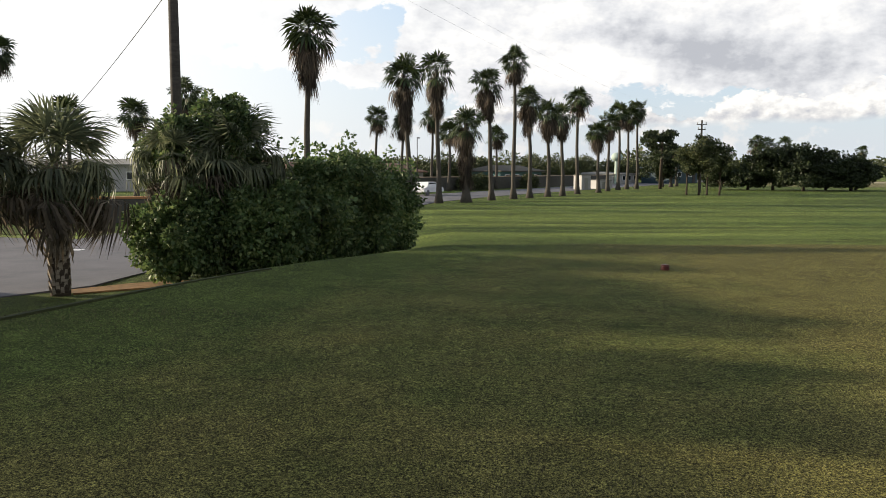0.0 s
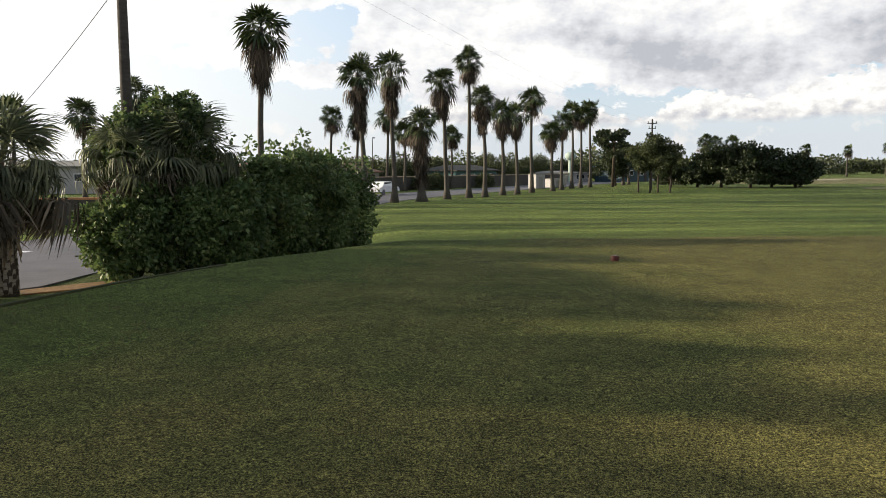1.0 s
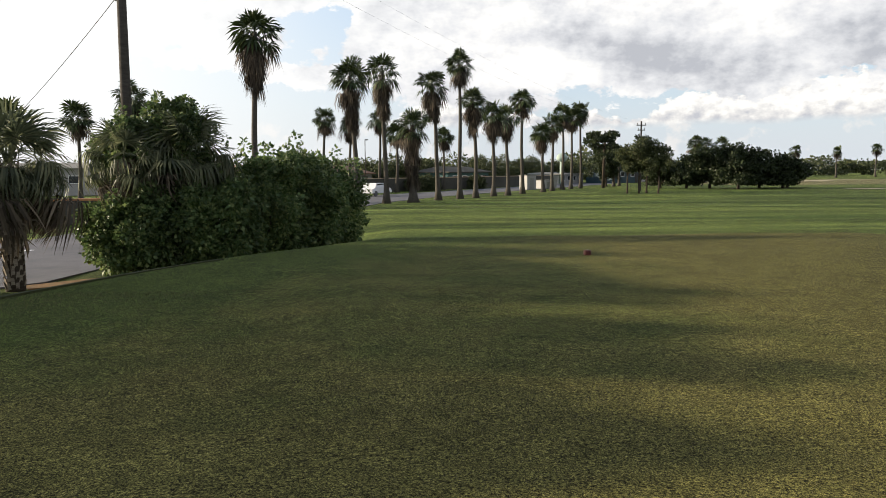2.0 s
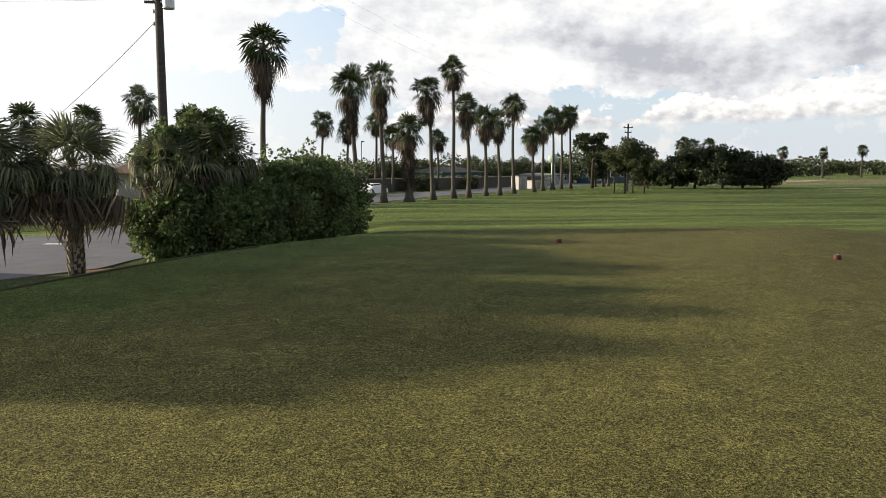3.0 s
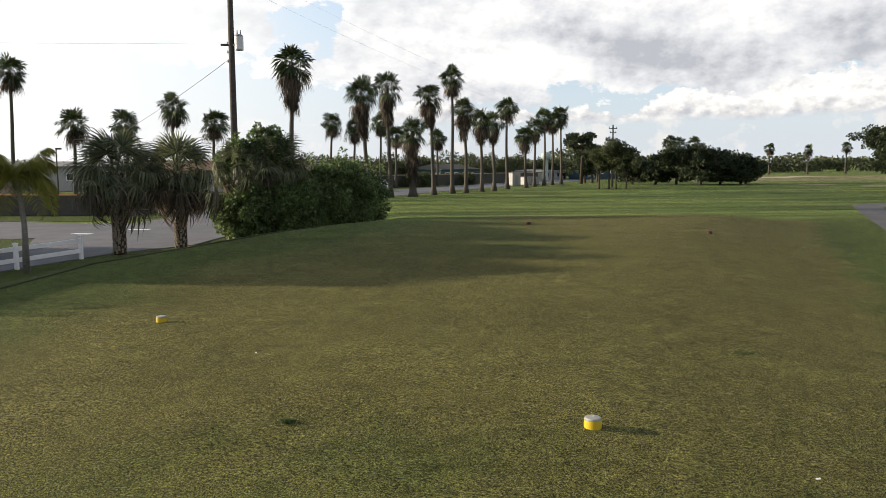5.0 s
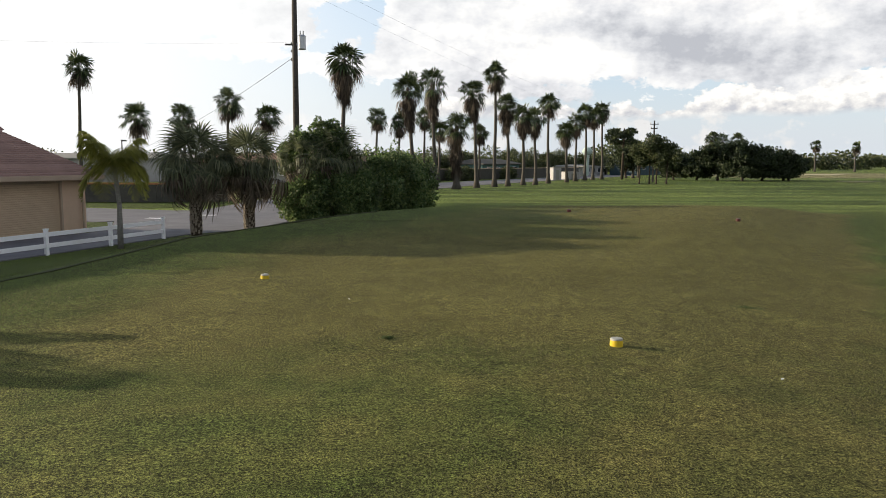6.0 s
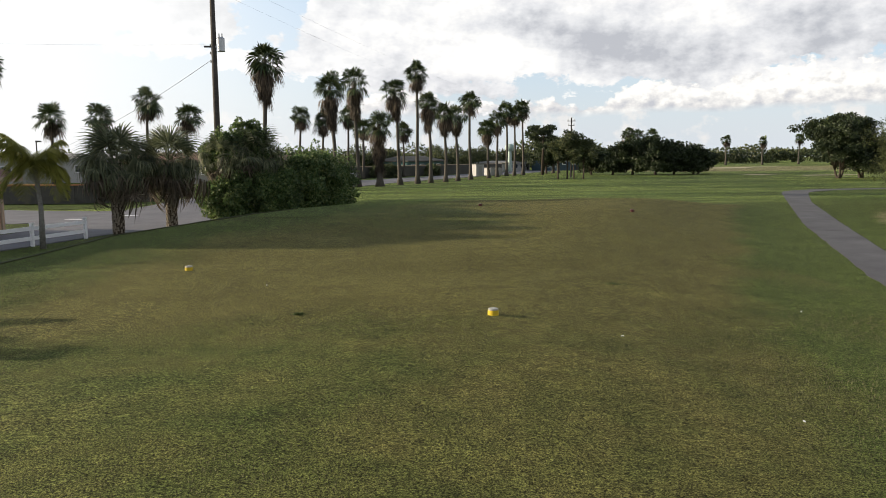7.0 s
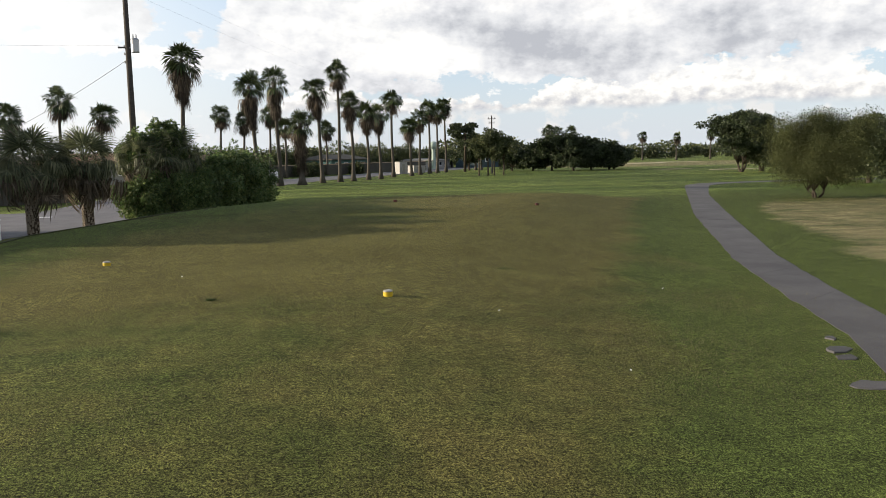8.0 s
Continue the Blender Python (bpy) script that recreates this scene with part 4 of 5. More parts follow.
tree("oak_tree", 34.5, 140.0, 7.0, 2.8, "broad tree behind the palm row", M_DARKLEAF, 88, 0.4, 0.26, 12000, 0.2, 12, low=0.2)


def pine(x, y, h, seed):
    rng = random.Random(seed)
    thing = base("pine_tree", x, y, gz(x, y) - 0.05, "tall pine with a bare trunk and flat-topped crown", "tree")
    V, F = tube([(0, 0, 0), (0.1, 0, h * 0.5), (0.2, 0, h * 0.95)], [0.26, 0.2, 0.08], 8)
    cc, rr = [], []
    for k in range(16):
        a, z = k * 2.4, h * rng.uniform(0.52, 0.97)
        o = 2.9 * rng.uniform(0.5, 1.0) * (1.15 - 0.35 * z / h)
        tube([(0.15, 0, z - 0.7), (math.cos(a) * o, math.sin(a) * o, z)], [0.07, 0.03], 5, V, F)
        cc.append((math.cos(a) * o, math.sin(a) * o, z)), rr.append((1.0, 1.0, 0.38))
    mesh("trunk", V, F, M_BARK, thing, smooth=True)
    LV, LF = leaves(cc, rr, 3600, 0.34, np.random.default_rng(seed), shell=0.2)
    leaf_mesh("crown", LV, LF, M_DARKLEAF, thing)


pine(31.0, 129.0, 8.8, 90)


def far_woods(name, points, height, width, label, seed, count, mat, leaf=0.8):
    """A belt of distant trees: uneven clumps along a line."""
    rng = np.random.default_rng(seed)
    cc, rr = [], []
    for a, b in zip(points, points[1:]):
        n = max(2, int(math.dist(a, b) / (width * 0.45)))
        for i in range(n):
            u = (i + rng.random()) / n
            x, y = a[0] + (b[0] - a[0]) * u, a[1] + (b[1] - a[1]) * u + rng.normal() * width * 0.5
            h = height * (0.55 + 0.5 * rng.random() ** 1.5)
            for j in range(5):
                q = width * (0.28 + 0.25 * rng.random())
                cc.append((x + rng.normal() * width * 0.4, y + rng.normal() * width * 0.3, -0.5 + h * (0.2 + 0.7 * rng.random())))
                rr.append((q, q, h * 0.2))
    V, F = leaves(cc, rr, count, leaf, rng, shell=0.2)
    V[:, 2] = np.maximum(V[:, 2], -0.6)
    tagged(leaf_mesh(name, V, F, mat, None), label, "trees", kind="stuff")


far_woods("far_woods", [(-150, 150), (-90, 175), (-30, 185), (20, 190), (60, 190)], 6.5, 6.0, "belt of distant trees behind the houses", 11, 46000, M_FARLEAF, 0.55)
far_woods("far_woods", [(46, 215), (90, 260), (150, 310), (230, 340)], 8.0, 8.0, "distant tree line across the golf course", 12, 22000, M_FARLEAF, 1.0)
far_woods("far_woods", [(150, 240), (190, 200), (220, 150)], 8.5, 8.0, "distant dark tree line beyond the fairway", 13, 12000, M_DARKLEAF, 1.0)
far_woods("far_woods", [(-18, 140), (-4, 146), (8, 158), (22, 172), (40, 182)], 5.6, 4.0, "dense dark trees behind the boundary wall", 15, 60000, M_FARLEAF, 0.36)
far_woods("far_woods", [(-120, 95), (-75, 110), (-40, 122)], 4.2, 4.0, "low trees beyond the car park", 14, 9000, M_DARKLEAF, 0.6)
for n, (x, y, h) in enumerate([(122.0, 245.0, 10.0), (132.0, 240.0, 9.5), (152.0, 252.0, 10.5), (60.0, 168.0, 9.5), (63.0, 170.0, 9.2), (66.5, 170.0, 9.4)]):
    fan_palm("fan_palm", x, y, h, "distant fan palm above the tree line", 2.2, 0.8, 0.26, (0.2, 0), 170 + n, "distant palms", 22)

# ---------------------------------------------------------------- bunkers and far sand


def bunker(x, y, rx, ry, seed):
    rng = random.Random(seed)
    n = 28
    V = [(x, y, gz(x, y) + 0.05)]
    for k in range(n):
        a = 6.2832 * k / n
        q = 1 + 0.22 * math.sin(3 * a + seed) + rng.uniform(-0.05, 0.05)
        V.append((x + rx * q * math.cos(a), y + ry * q * math.sin(a), gz(x, y) + 0.06))
    F = [(0, 1 + k, 1 + (k + 1) % n) for k in range(n)]
    tagged(mesh("bunker", V, F, M_SAND), "pale sand bunker on the distant fairway", "bunker", kind="structure")


for n, (x, y, rx, ry) in enumerate([(88, 182, 9, 7), (60.5, 112, 3, 1.4), (66, 104, 4.5, 1.6), (104, 190, 6, 4)]):
    bunker(x, y, rx, ry, n)

# ---------------------------------------------------------------- clubhouse
WALL_TURN = math.degrees(math.atan2(0.941, 0.338))
FLOOR_Z = -0.82


def clubhouse():
    h, long, deep, over = 2.52, 25.0, 6.4, 0.55
    house = base("clubhouse", -15.8, 37.5, FLOOR_Z, "low peach stucco clubhouse with a brown shingle roof", "building", WALL_TURN)
    # front wall in pieces round the door and window openings; x runs along the wall, y inwards
    t = 0.2
    door0, door1, door_h = -4.85, -1.25, 2.28
    win0, win1, win_b, win_t = -12.4, -8.35, 0.1, 2.2

    def wall_piece(x0, x1, z0, z1, y0=0.0):
        part("wall", box(x1 - x0, t, z1 - z0, ((x0 + x1) / 2, y0 + t / 2, (z0 + z1) / 2)), M_STUCCO, house)

    wall_piece(door1, 0, 0, h), wall_piece(door0, door1, door_h, h)
    wall_piece(win1, door0, 0, h), wall_piece(win0, win1, win_t, h), wall_piece(win0, win1, 0, win_b), wall_piece(-long, win0, 0, h)
    part("wall", box(t, deep - 2 * t, h, (-t / 2, deep / 2, h / 2)), M_STUCCO, house)
    part("wall", box(t, deep - 2 * t, h, (-long + t / 2, deep / 2, h / 2)), M_STUCCO, house)
    part("wall", box(long, t, h, (-long / 2, deep - t / 2, h / 2)), M_STUCCO, house)
    part("floor_slab", box(long + 0.1, deep + 0.1, 0.12, (-long / 2, deep / 2, -0.02)), M_PATH, house)
    # rolling shutter
    shutter = part("shutter", box(door1 - door0 - 0.16, 0.04, door_h, ((door0 + door1) / 2, 0.15, door_h / 2)), M_SHUTTER, house, "closed rolling shutter door")
    n = 26
    slat = bpy.data.meshes.new("slat")
    bm = box(door1 - door0 - 0.18, 0.035, door_h / n - 0.012, (0, 0, 0), 0.012)
    bm.to_mesh(slat)
    bm.free()
    slat.materials.append(M_SHUTTER)
    for k in range(n):
        s = new("slat", slat)
        s.parent = shutter
        s.matrix_basis = pose((door0 + door1) / 2, 0.115, (k + 0.5) * door_h / n)
    for x in (door0 + 0.05, door1 - 0.05):
        part("door_jamb", box(0.1, 0.12, door_h, (x, 0.06, door_h / 2), 0.01), M_TRIM, house)
    part("door_head", box(door1 - door0, 0.12, 0.1, ((door0 + door1) / 2, 0.055, door_h - 0.05), 0.01), M_TRIM, house)
    # dark open serving window with two pale seats inside
    # near-black back and lining put the unlit room's darkness into the colour
    win = part("window", box(win1 - win0, 0.02, win_t - win_b, ((win0 + win1) / 2, 1.6, (win_b + win_t) / 2)), M_DARK, house, "dark recessed opening")
    for x in (win0 + 0.03, win1 - 0.03):
        part("window_side", box(0.06, 1.5, win_t - win_b, (x, 0.95, (win_b + win_t) / 2)), M_DARK, win)
    for z in (win_b + 0.01, win_t - 0.01):
        part("window_lining", box(win1 - win0, 1.5, 0.02, ((win0 + win1) / 2, 0.95, z)), M_DARK, win)
    part("window_frame", box(0.05, 0.06, win_t - win_b, (win1 + 0.028, -0.02, (win_b + win_t) / 2), 0.008), M_TRIM, win)
    part("window_frame", box(win1 - win0, 0.08, 0.05, ((win0 + win1) / 2, -0.03, win_t + 0.028), 0.008), M_TRIM, win)
    # roof: hips up to a small gable, laid in courses
    ridge = 4.95
    yc = deep / 2
    gx = -2.05                                     # the gable's plane
    gz0 = 4.3                                     # where the hip stops under the gable
    e0, e1 = -over, deep + over
    x0, x1 = -long - over, over
    slope = (ridge - (h - 0.06)) / (yc + over)
    courses = 30
    y_edge = lambda z: (z - (h - 0.06)) / slope    # inset from the eave at that height
    hip_run = (over - gx) / (gz0 - (h - 0.06))

    def right_end(z):
        return over - hip_run * (z - (h - 0.06)) if z < gz0 else gx + 0.25

    roof = new("roof")
    roof.parent = house
    roof.matrix_basis = Matrix.Identity(4)
    tagged(roof, "brown asphalt shingle roof")
    lift = 0.035
    for side in (0, 1):
        for c in range(courses):
            z0 = (h - 0.06) + (ridge - h + 0.06) * c / courses
            z1 = (h - 0.06) + (ridge - h + 0.06) * (c + 1) / courses
            a, b = y_edge(z0), y_edge(z1)
            ya, yb = (e0 + a, e0 + b) if side == 0 else (e1 - a, e1 - b)
            ra, rb = right_end(z0), right_end(z1 - 1e-4)
            mesh("shingle_course", [(x0, ya, z0 + lift), (ra, ya, z0 + lift), (rb, yb, z1 + 0.012), (x0, yb, z1 + 0.012), (x0, ya, z0 - 0.01), (ra, ya, z0 - 0.01)],
                 [(0, 1, 2, 3), (4, 5, 1, 0)], M_SHINGLE, roof)
    for c in range(courses):
        z0, z1 = (h - 0.06) + (gz0 - h + 0.06) * c / courses, (h - 0.06) + (gz0 - h + 0.06) * (c + 1) / courses
        ra, rb = right_end(z0), right_end(z1 - 1e-4)
        mesh("shingle_course", [(ra, e0 + y_edge(z0), z0 + 0.03), (ra, e1 - y_edge(z0), z0 + 0.03), (rb, e1 - y_edge(z1), z1 + 0.012), (rb, e0 + y_edge(z1), z1 + 0.012)],
             [(0, 1, 2, 3)], M_SHINGLE, roof)
    mesh("gable", [(gx, e0 + y_edge(gz0), gz0), (gx, e1 - y_edge(gz0), gz0), (gx, yc, ridge)], [(0, 1, 2)], M_STUCCO, roof)
    part("ridge_cap", box(gx + 0.25 - x0, 0.24, 0.05, ((gx + 0.25 + x0) / 2, yc, ridge + 0.03), 0.015), M_SHINGLE, roof)
    # eave boards and soffit
    part("fascia", box(x1 - x0, 0.05, 0.2, ((x0 + x1) / 2, e0 - 0.02, h - 0.11), 0.006), M_TRIM, house)
    part("fascia", box(0.05, e1 - e0, 0.2, (x1 + 0.02, deep / 2, h - 0.11), 0.006), M_TRIM, house)
    part("soffit", box(x1 - x0 - 0.06, over, 0.03, ((x0 + x1) / 2, e0 / 2, h - 0.2)), M_TRIM, house)
    # small fittings: a downpipe and a tap
    V, F = tube([(-0.22, -0.06, 0.05), (-0.22, -0.06, h - 0.25)], [0.035, 0.035], 8)
    mesh("downpipe", V, F, M_TRIM, house)
    part("tap", drum(0.03, 0.03, 0.09, (-6.3, -0.03, 0.62), 10), M_METAL, house)
    return house


M_SHINGLE = shingle_mat()
clubhouse()


# ---------------------------------------------------------------- fence
def fence():
    n, step = 8, 2.85
    d = Vector((-0.338, -0.941, 0))
    start = Vector((-11.4, 34.2, 0))
    thing = base("fence", start.x, start.y, gz(start.x, start.y), "white vinyl two-rail fence along the clubhouse", "fence", WALL_TURN)
    z_of = lambda k: gz(*(start + d * step * k).to_2d()) - gz(start.x, start.y)
    for k in range(n):
        p = part("post", box(0.11, 0.11, 0.84, (-step * k, 0, z_of(k) + 0.40), 0.008), M_WHITE, thing)
        part("cap", box(0.14, 0.14, 0.04, (-step * k, 0, z_of(k) + 0.835), 0.015), M_WHITE, p)
    for k in range(n - 1):
        za, zb = z_of(k), z_of(k + 1)
        tilt = Matrix.Rotation(-math.atan2(zb - za, -step), 4, "Y") @ Matrix.Rotation(math.pi, 4, "Y")
        for z in (0.66, 0.30):
            part("rail", box(step - 0.1, 0.05, 0.14, (-step * (k + 0.5), 0, (za + zb) / 2 + z), 0.008), M_WHITE, thing)


fence()


# ---------------------------------------------------------------- tee markers
def marker(x, y, paint, label, seed):
    turn = random.Random(seed).uniform(0, 90)
    thing = base("tee_marker", x, y, gz(x, y) - 0.012, label, "tee marker", turn, "tee markers")
    part("body", drum(0.083, 0.081, 0.088, (0, 0, 0.044), 28, 0.008), paint, thing)
    part("cap", drum(0.081, 0.074, 0.026, (0, 0, 0.101), 28, 0.009), M_CAPW if paint is M_YELLOW else M_RED, thing, "worn grey-white cap" if paint is M_YELLOW else "")
    part("peg", drum(0.012, 0.010, 0.012, (0.015, 0.01, 0.118), 8), M_METAL, thing)


marker(1.22, 13.3, M_YELLOW, "round yellow tee marker with worn white cap on the turf", 1)
marker(-4.22, 18.6, M_YELLOW, "round yellow tee marker on the tan turf", 2)
marker(4.5, 34.0, M_RED, "round red tee marker on the turf", 3)
marker(9.78, 30.5, M_RED, "round dark red tee marker on sunlit turf", 4)

# scraps and divots on the tee
for n, (x, y) in enumerate([(2.85, 12.3), (6.9, 14.6), (3.6, 9.2), (-2.4, 16.4)]):
    bm = box(0.035, 0.02, 0.008, (0, 0, 0.010), 0.003)
    scrap = part("paper_scrap", bm, M_WHITE)
    scrap.matrix_basis = pose(x, y, gz(x, y) - 0.004, 4, -5, 40 * n)
    tagged(scrap, "small white scrap lying on the grass", "litter")


def divot(x, y, size, seed, mat, label):
    rng = np.random.default_rng(seed)
    n = 160
    p = rng.normal(size=(n, 2)) * size * [1.0, 0.6]
    V, F = [], []
    for q in p:
        z = gz(x + q[0], y + q[1])
        a, L = rng.random() * 6.28, 0.015 + 0.025 * rng.random()
        dx, dy = math.cos(a) * 0.008, math.sin(a) * 0.008
        k = len(V)
        V += [(x + q[0] - dx, y + q[1] - dy, z - 0.005), (x + q[0] + dx, y + q[1] + dy, z - 0.005), (x + q[0] + rng.normal() * 0.015, y + q[1] + rng.normal() * 0.015, z + L)]
        F.append((k, k + 1, k + 2))
    tagged(mesh("grass_tuft", V, F, mat), label, "grass", kind="stuff")


M_TUFT = leaf_mat("tuft_blade", (0.03, 0.05, 0.015), (0.05, 0.08, 0.02), (0.08, 0.11, 0.03))
divot(4.15, 16.35, 0.13, 3, M_TUFT, "tuft of longer dark grass on the tee")
divot(-1.65, 13.6, 0.035, 4, M_TUFT, "small dark tuft of grass on the tee")


# ---------------------------------------------------------------- utility pole and wires
def wire(name, a, b, sag, r=0.012, parent=None):
    a, b = Vector(a), Vector(b)
    pts = [a.lerp(b, i / 24) - Vector((0, 0, sag * 4 * (i / 24) * (1 - i / 24))) for i in range(25)]
    V, F = tube(pts, [r] * 25, 5)
    ob = mesh(name, V, F, M_WIRE, parent)
    return ob


def utility_pole():
    x, y = -7.35, 41.6
    z = gz(x, y) - 0.3
    pole = base("utility_pole", x, y, z, "tall weathered wooden utility pole with a grey transformer", "utility pole")
    V, F = tube([(0, 0, 0), (0, 0, 6), (0.02, 0, 12.5)], [0.17, 0.145, 0.11], 12)
    mesh("mast", V, F, M_POLE, pole, smooth=True)
    can = part("transformer", drum(0.19, 0.19, 0.62, (0.36, -0.1, 8.92), 20, 0.03), M_METAL, pole, "grey transformer can")
    part("lid", drum(0.2, 0.12, 0.07, (0.36, -0.1, 9.26), 20), M_METAL, can)
    for dx in (-0.07, 0.07):
        part("bushing", drum(0.03, 0.02, 0.2, (0.36 + dx, -0.1, 9.38), 8), M_PALE, can)
    part("bracket", box(0.3, 0.06, 0.08, (0.2, -0.06, 8.85)), M_METAL, pole)
    part("crossarm", box(0.5, 0.08, 0.08, (-0.2, 0, 8.86)), M_POLE, pole)
    for zz in (8.86, 8.5, 8.1):
        part("insulator", drum(0.035, 0.025, 0.12, (-0.16, 0, zz + 0.06), 8), M_PALE, pole)
    return x, y, z


px_, py_, pz_ = utility_pole()
for ob, words in ((wire("power_line", (px_ - 0.4, py_, pz_ + 8.95), (-62, 52, 12.5), 1.0, 0.003), "thin dark power line from the pole"),
                  (wire("service_wire", (px_ - 0.1, py_, pz_ + 8.25), (-25.5, 66, 2.6), 0.5, 0.012), "service wire running down from the pole"),
                  (wire("power_line", (px_, py_, pz_ + 12.4), (31.0, 112.0, 8.0), 1.2, 0.003), "thin dark power line along the road"),
                  (wire("power_line", (px_, py_, pz_ + 11.6), (31.0, 112.0, 7.6), 1.4, 0.003), "thin dark power line along the road"),
                  (wire("power_line", (px_, py_, pz_ + 12.4), (-40, 2, 14.0), 1.0, 0.003), "thin dark power line overhead")):
    tagged(ob, words, "wire")


def far_pole(x, y, h):
    pole = base("utility_pole", x, y, gz(x, y) - 0.1, "distant wooden utility pole with two crossarms", "utility pole")
    V, F = tube([(0, 0, 0), (0, 0, h)], [0.15, 0.1], 8)
    mesh("mast", V, F, M_POLE, pole)
    for z, w in ((h - 0.5, 1.2), (h - 1.1, 0.9)):
        part("crossarm", box(w, 0.1, 0.1, (0, 0, z)), M_POLE, pole)
        for s in (-1, 1):
            part("insulator", drum(0.05, 0.04, 0.2, (s * w * 0.42, 0, z + 0.15), 6), M_PALE, pole)


far_pole(31.0, 112.0, 8.7)
for x, y, h in ((-27.5, 72.0, 4.6), (-3.4, 125.0, 7.0)):
    lamp = base("street_lamp", x, y, gz(x, y), "slim grey street lamp with a short arm", "street lamp")
    V, F = tube([(0, 0, 0), (0, 0, h)], [0.07, 0.05], 8)
    mesh("pole", V, F, M_POLE, lamp)
    part("head", box(0.45, 0.22, 0.14, (0.18, 0, h), 0.03), M_POLE, lamp)


# ---------------------------------------------------------------- across the road
def low_wall(name, points, h, mat, label, coping=None):
    V, F = [], []
    thing = base(name, points[0][0], points[0][1], gz(*points[0]) - 0.05, label, "wall")
    ox, oy, oz = thing.matrix_basis.translation
    for a, b in zip(points, points[1:]):
        d = Vector(b) - Vector(a)
        ang = math.atan2(d.y, d.x)
        mid = (Vector(a) + Vector(b)) / 2
        bm = box(d.length + 0.02, 0.25, h, (0, 0, h / 2), 0.0, None)
        bmesh.ops.transform(bm, matrix=Matrix.Translation((mid.x - ox, mid.y - oy, 0)) @ Matrix.Rotation(ang, 4, "Z"), verts=bm.verts)
        part("panel", bm, mat, thing)
        if coping:
            bm = box(d.length + 0.04, 0.36, 0.12, (0, 0, h + 0.06), 0.02)
            bmesh.ops.transform(bm, matrix=Matrix.Translation((mid.x - ox, mid.y - oy, 0)) @ Matrix.Rotation(ang, 4, "Z"), verts=bm.verts)
            part("coping", bm, coping, thing)


low_wall("boundary_wall", [(-9, 108), (-3, 115.5), (3, 123), (9, 131), (15, 139), (22, 149), (30, 160)], 1.75, M_WALLGREY, "long dark grey boundary wall with weathered coping", M_TRIM)
low_wall("court_wall", [(-50, 62), (-42, 61.5), (-34, 60.5), (-27, 59.5), (-20, 58.5), (-15, 60)], 1.25, M_WALLGREY, "dark grey screen wall with an orange top beside the road", M_ORANGE)
ribbon("verge", [((-50, 60), (-50, 57.6)), ((-30, 58.4), (-30, 55.8)), ((-19, 56.6), (-18.6, 53.6)), ((-13.5, 60.0), (-12.6, 57.5))], M_GRASS, 0.02, 0.02, "grass verge between road and wall", "verge")


def bungalow(x, y, turn, w, d, h, wall, roof_mat, label, rise=1.3, windows=4, door=True):
    """A plain low house with a pitched roof, windows and a door."""
    house = base("bungalow", x, y, gz(x, y) - 0.05, label, "house", turn)
    part("wall", box(w, d, h, (0, 0, h / 2)), wall, house)
    o = 0.5
    V = [(-w / 2 - o, -d / 2 - o, h), (w / 2 + o, -d / 2 - o, h), (w / 2 + o, d / 2 + o, h), (-w / 2 - o, d / 2 + o, h), (-w / 2 + d * 0.25, 0, h + rise), (w / 2 - d * 0.25, 0, h + rise)]
    V += [(a, b, c - 0.16) for a, b, c in V[:4]]
    F = [(0, 1, 5, 4), (1, 2, 5), (2, 3, 4, 5), (3, 0, 4), (6, 7, 1, 0), (7, 8, 2, 1), (8, 9, 3, 2), (9, 6, 0, 3), (9, 8, 7, 6)]
    mesh("roof", V, F, roof_mat, house)
    for k in range(windows):
        wx = -w / 2 + w * (k + 0.7) / (windows + 0.4)
        win = part("window", box(1.3, 0.06, 1.0, (wx, -d / 2 - 0.02, h * 0.58)), M_WHITE, house)
        part("pane", box(1.14, 0.04, 0.84, (wx, -d / 2 - 0.045, h * 0.58)), M_GLASS, win)
    if door:
        part("door", box(0.95, 0.06, 2.0, (w / 2 - 1.2, -d / 2 - 0.02, 1.0)), M_DARK, house)


M_DULL = plain_mat("dull_white_paint", (0.33, 0.325, 0.32), 0.7, 4, 0.15)
k_ = Mat("window_glass", 0.08, 0, 0.6)
k_.colour((0.02, 0.025, 0.03))
M_GLASS = k_.m
bungalow(-14.5, 134, 35, 22, 9, 2.5, M_PALE, M_BROWNROOF, "low pale bungalow with a brown roof behind the palms", 1.3, 5)
bungalow(10.5, 150, 50, 12, 7, 2.6, M_TEAL, M_WALLGREY, "low teal house with a dark flat-pitched roof", 0.9, 4)
bungalow(33.0, 176, 55, 13, 9, 2.0, M_DULL, M_PALE, "long white low building beyond the palm row", 0.4, 4)
bungalow(-48, 118, 8, 34, 10, 3.4, M_DULL, M_PALE, "long pale building beyond the car park", 0.7, 7)
bungalow(-24, 106, 12, 14, 8, 2.8, M_PALE, M_BROWNROOF, "low pale house with brown roof across the road", 1.2, 3)
bungalow(46, 176, 40, 9, 7, 3.2, M_BLUE, M_BLUE, "small dark blue building behind the trees", 0.5, 2)


def shed(x, y, turn, w, d, h, label):
    thing = base("storage_box", x, y, gz(x, y) - 0.03, label, "shed", turn)
    part("body", box(w, d, h, (0, 0, h / 2 + 0.06), 0.04), M_DULL, thing)
    part("roof_edge", box(w + 0.1, d + 0.1, 0.1, (0, 0, h + 0.08), 0.03), M_PALE, thing)
    part("door", box(w * 0.4, 0.04, h * 0.8, (0, -d / 2 - 0.02, h * 0.46)), M_PALE, thing)
    part("skid", box(w * 0.9, d * 0.9, 0.1, (0, 0, 0.04)), M_WALLGREY, thing)


shed(19.1, 124.5, 30, 1.6, 1.7, 1.9, "white portable storage box beside the road")
shed(22.6, 129.0, 30, 2.6, 1.6, 1.2, "low white utility cabinet beside the road")


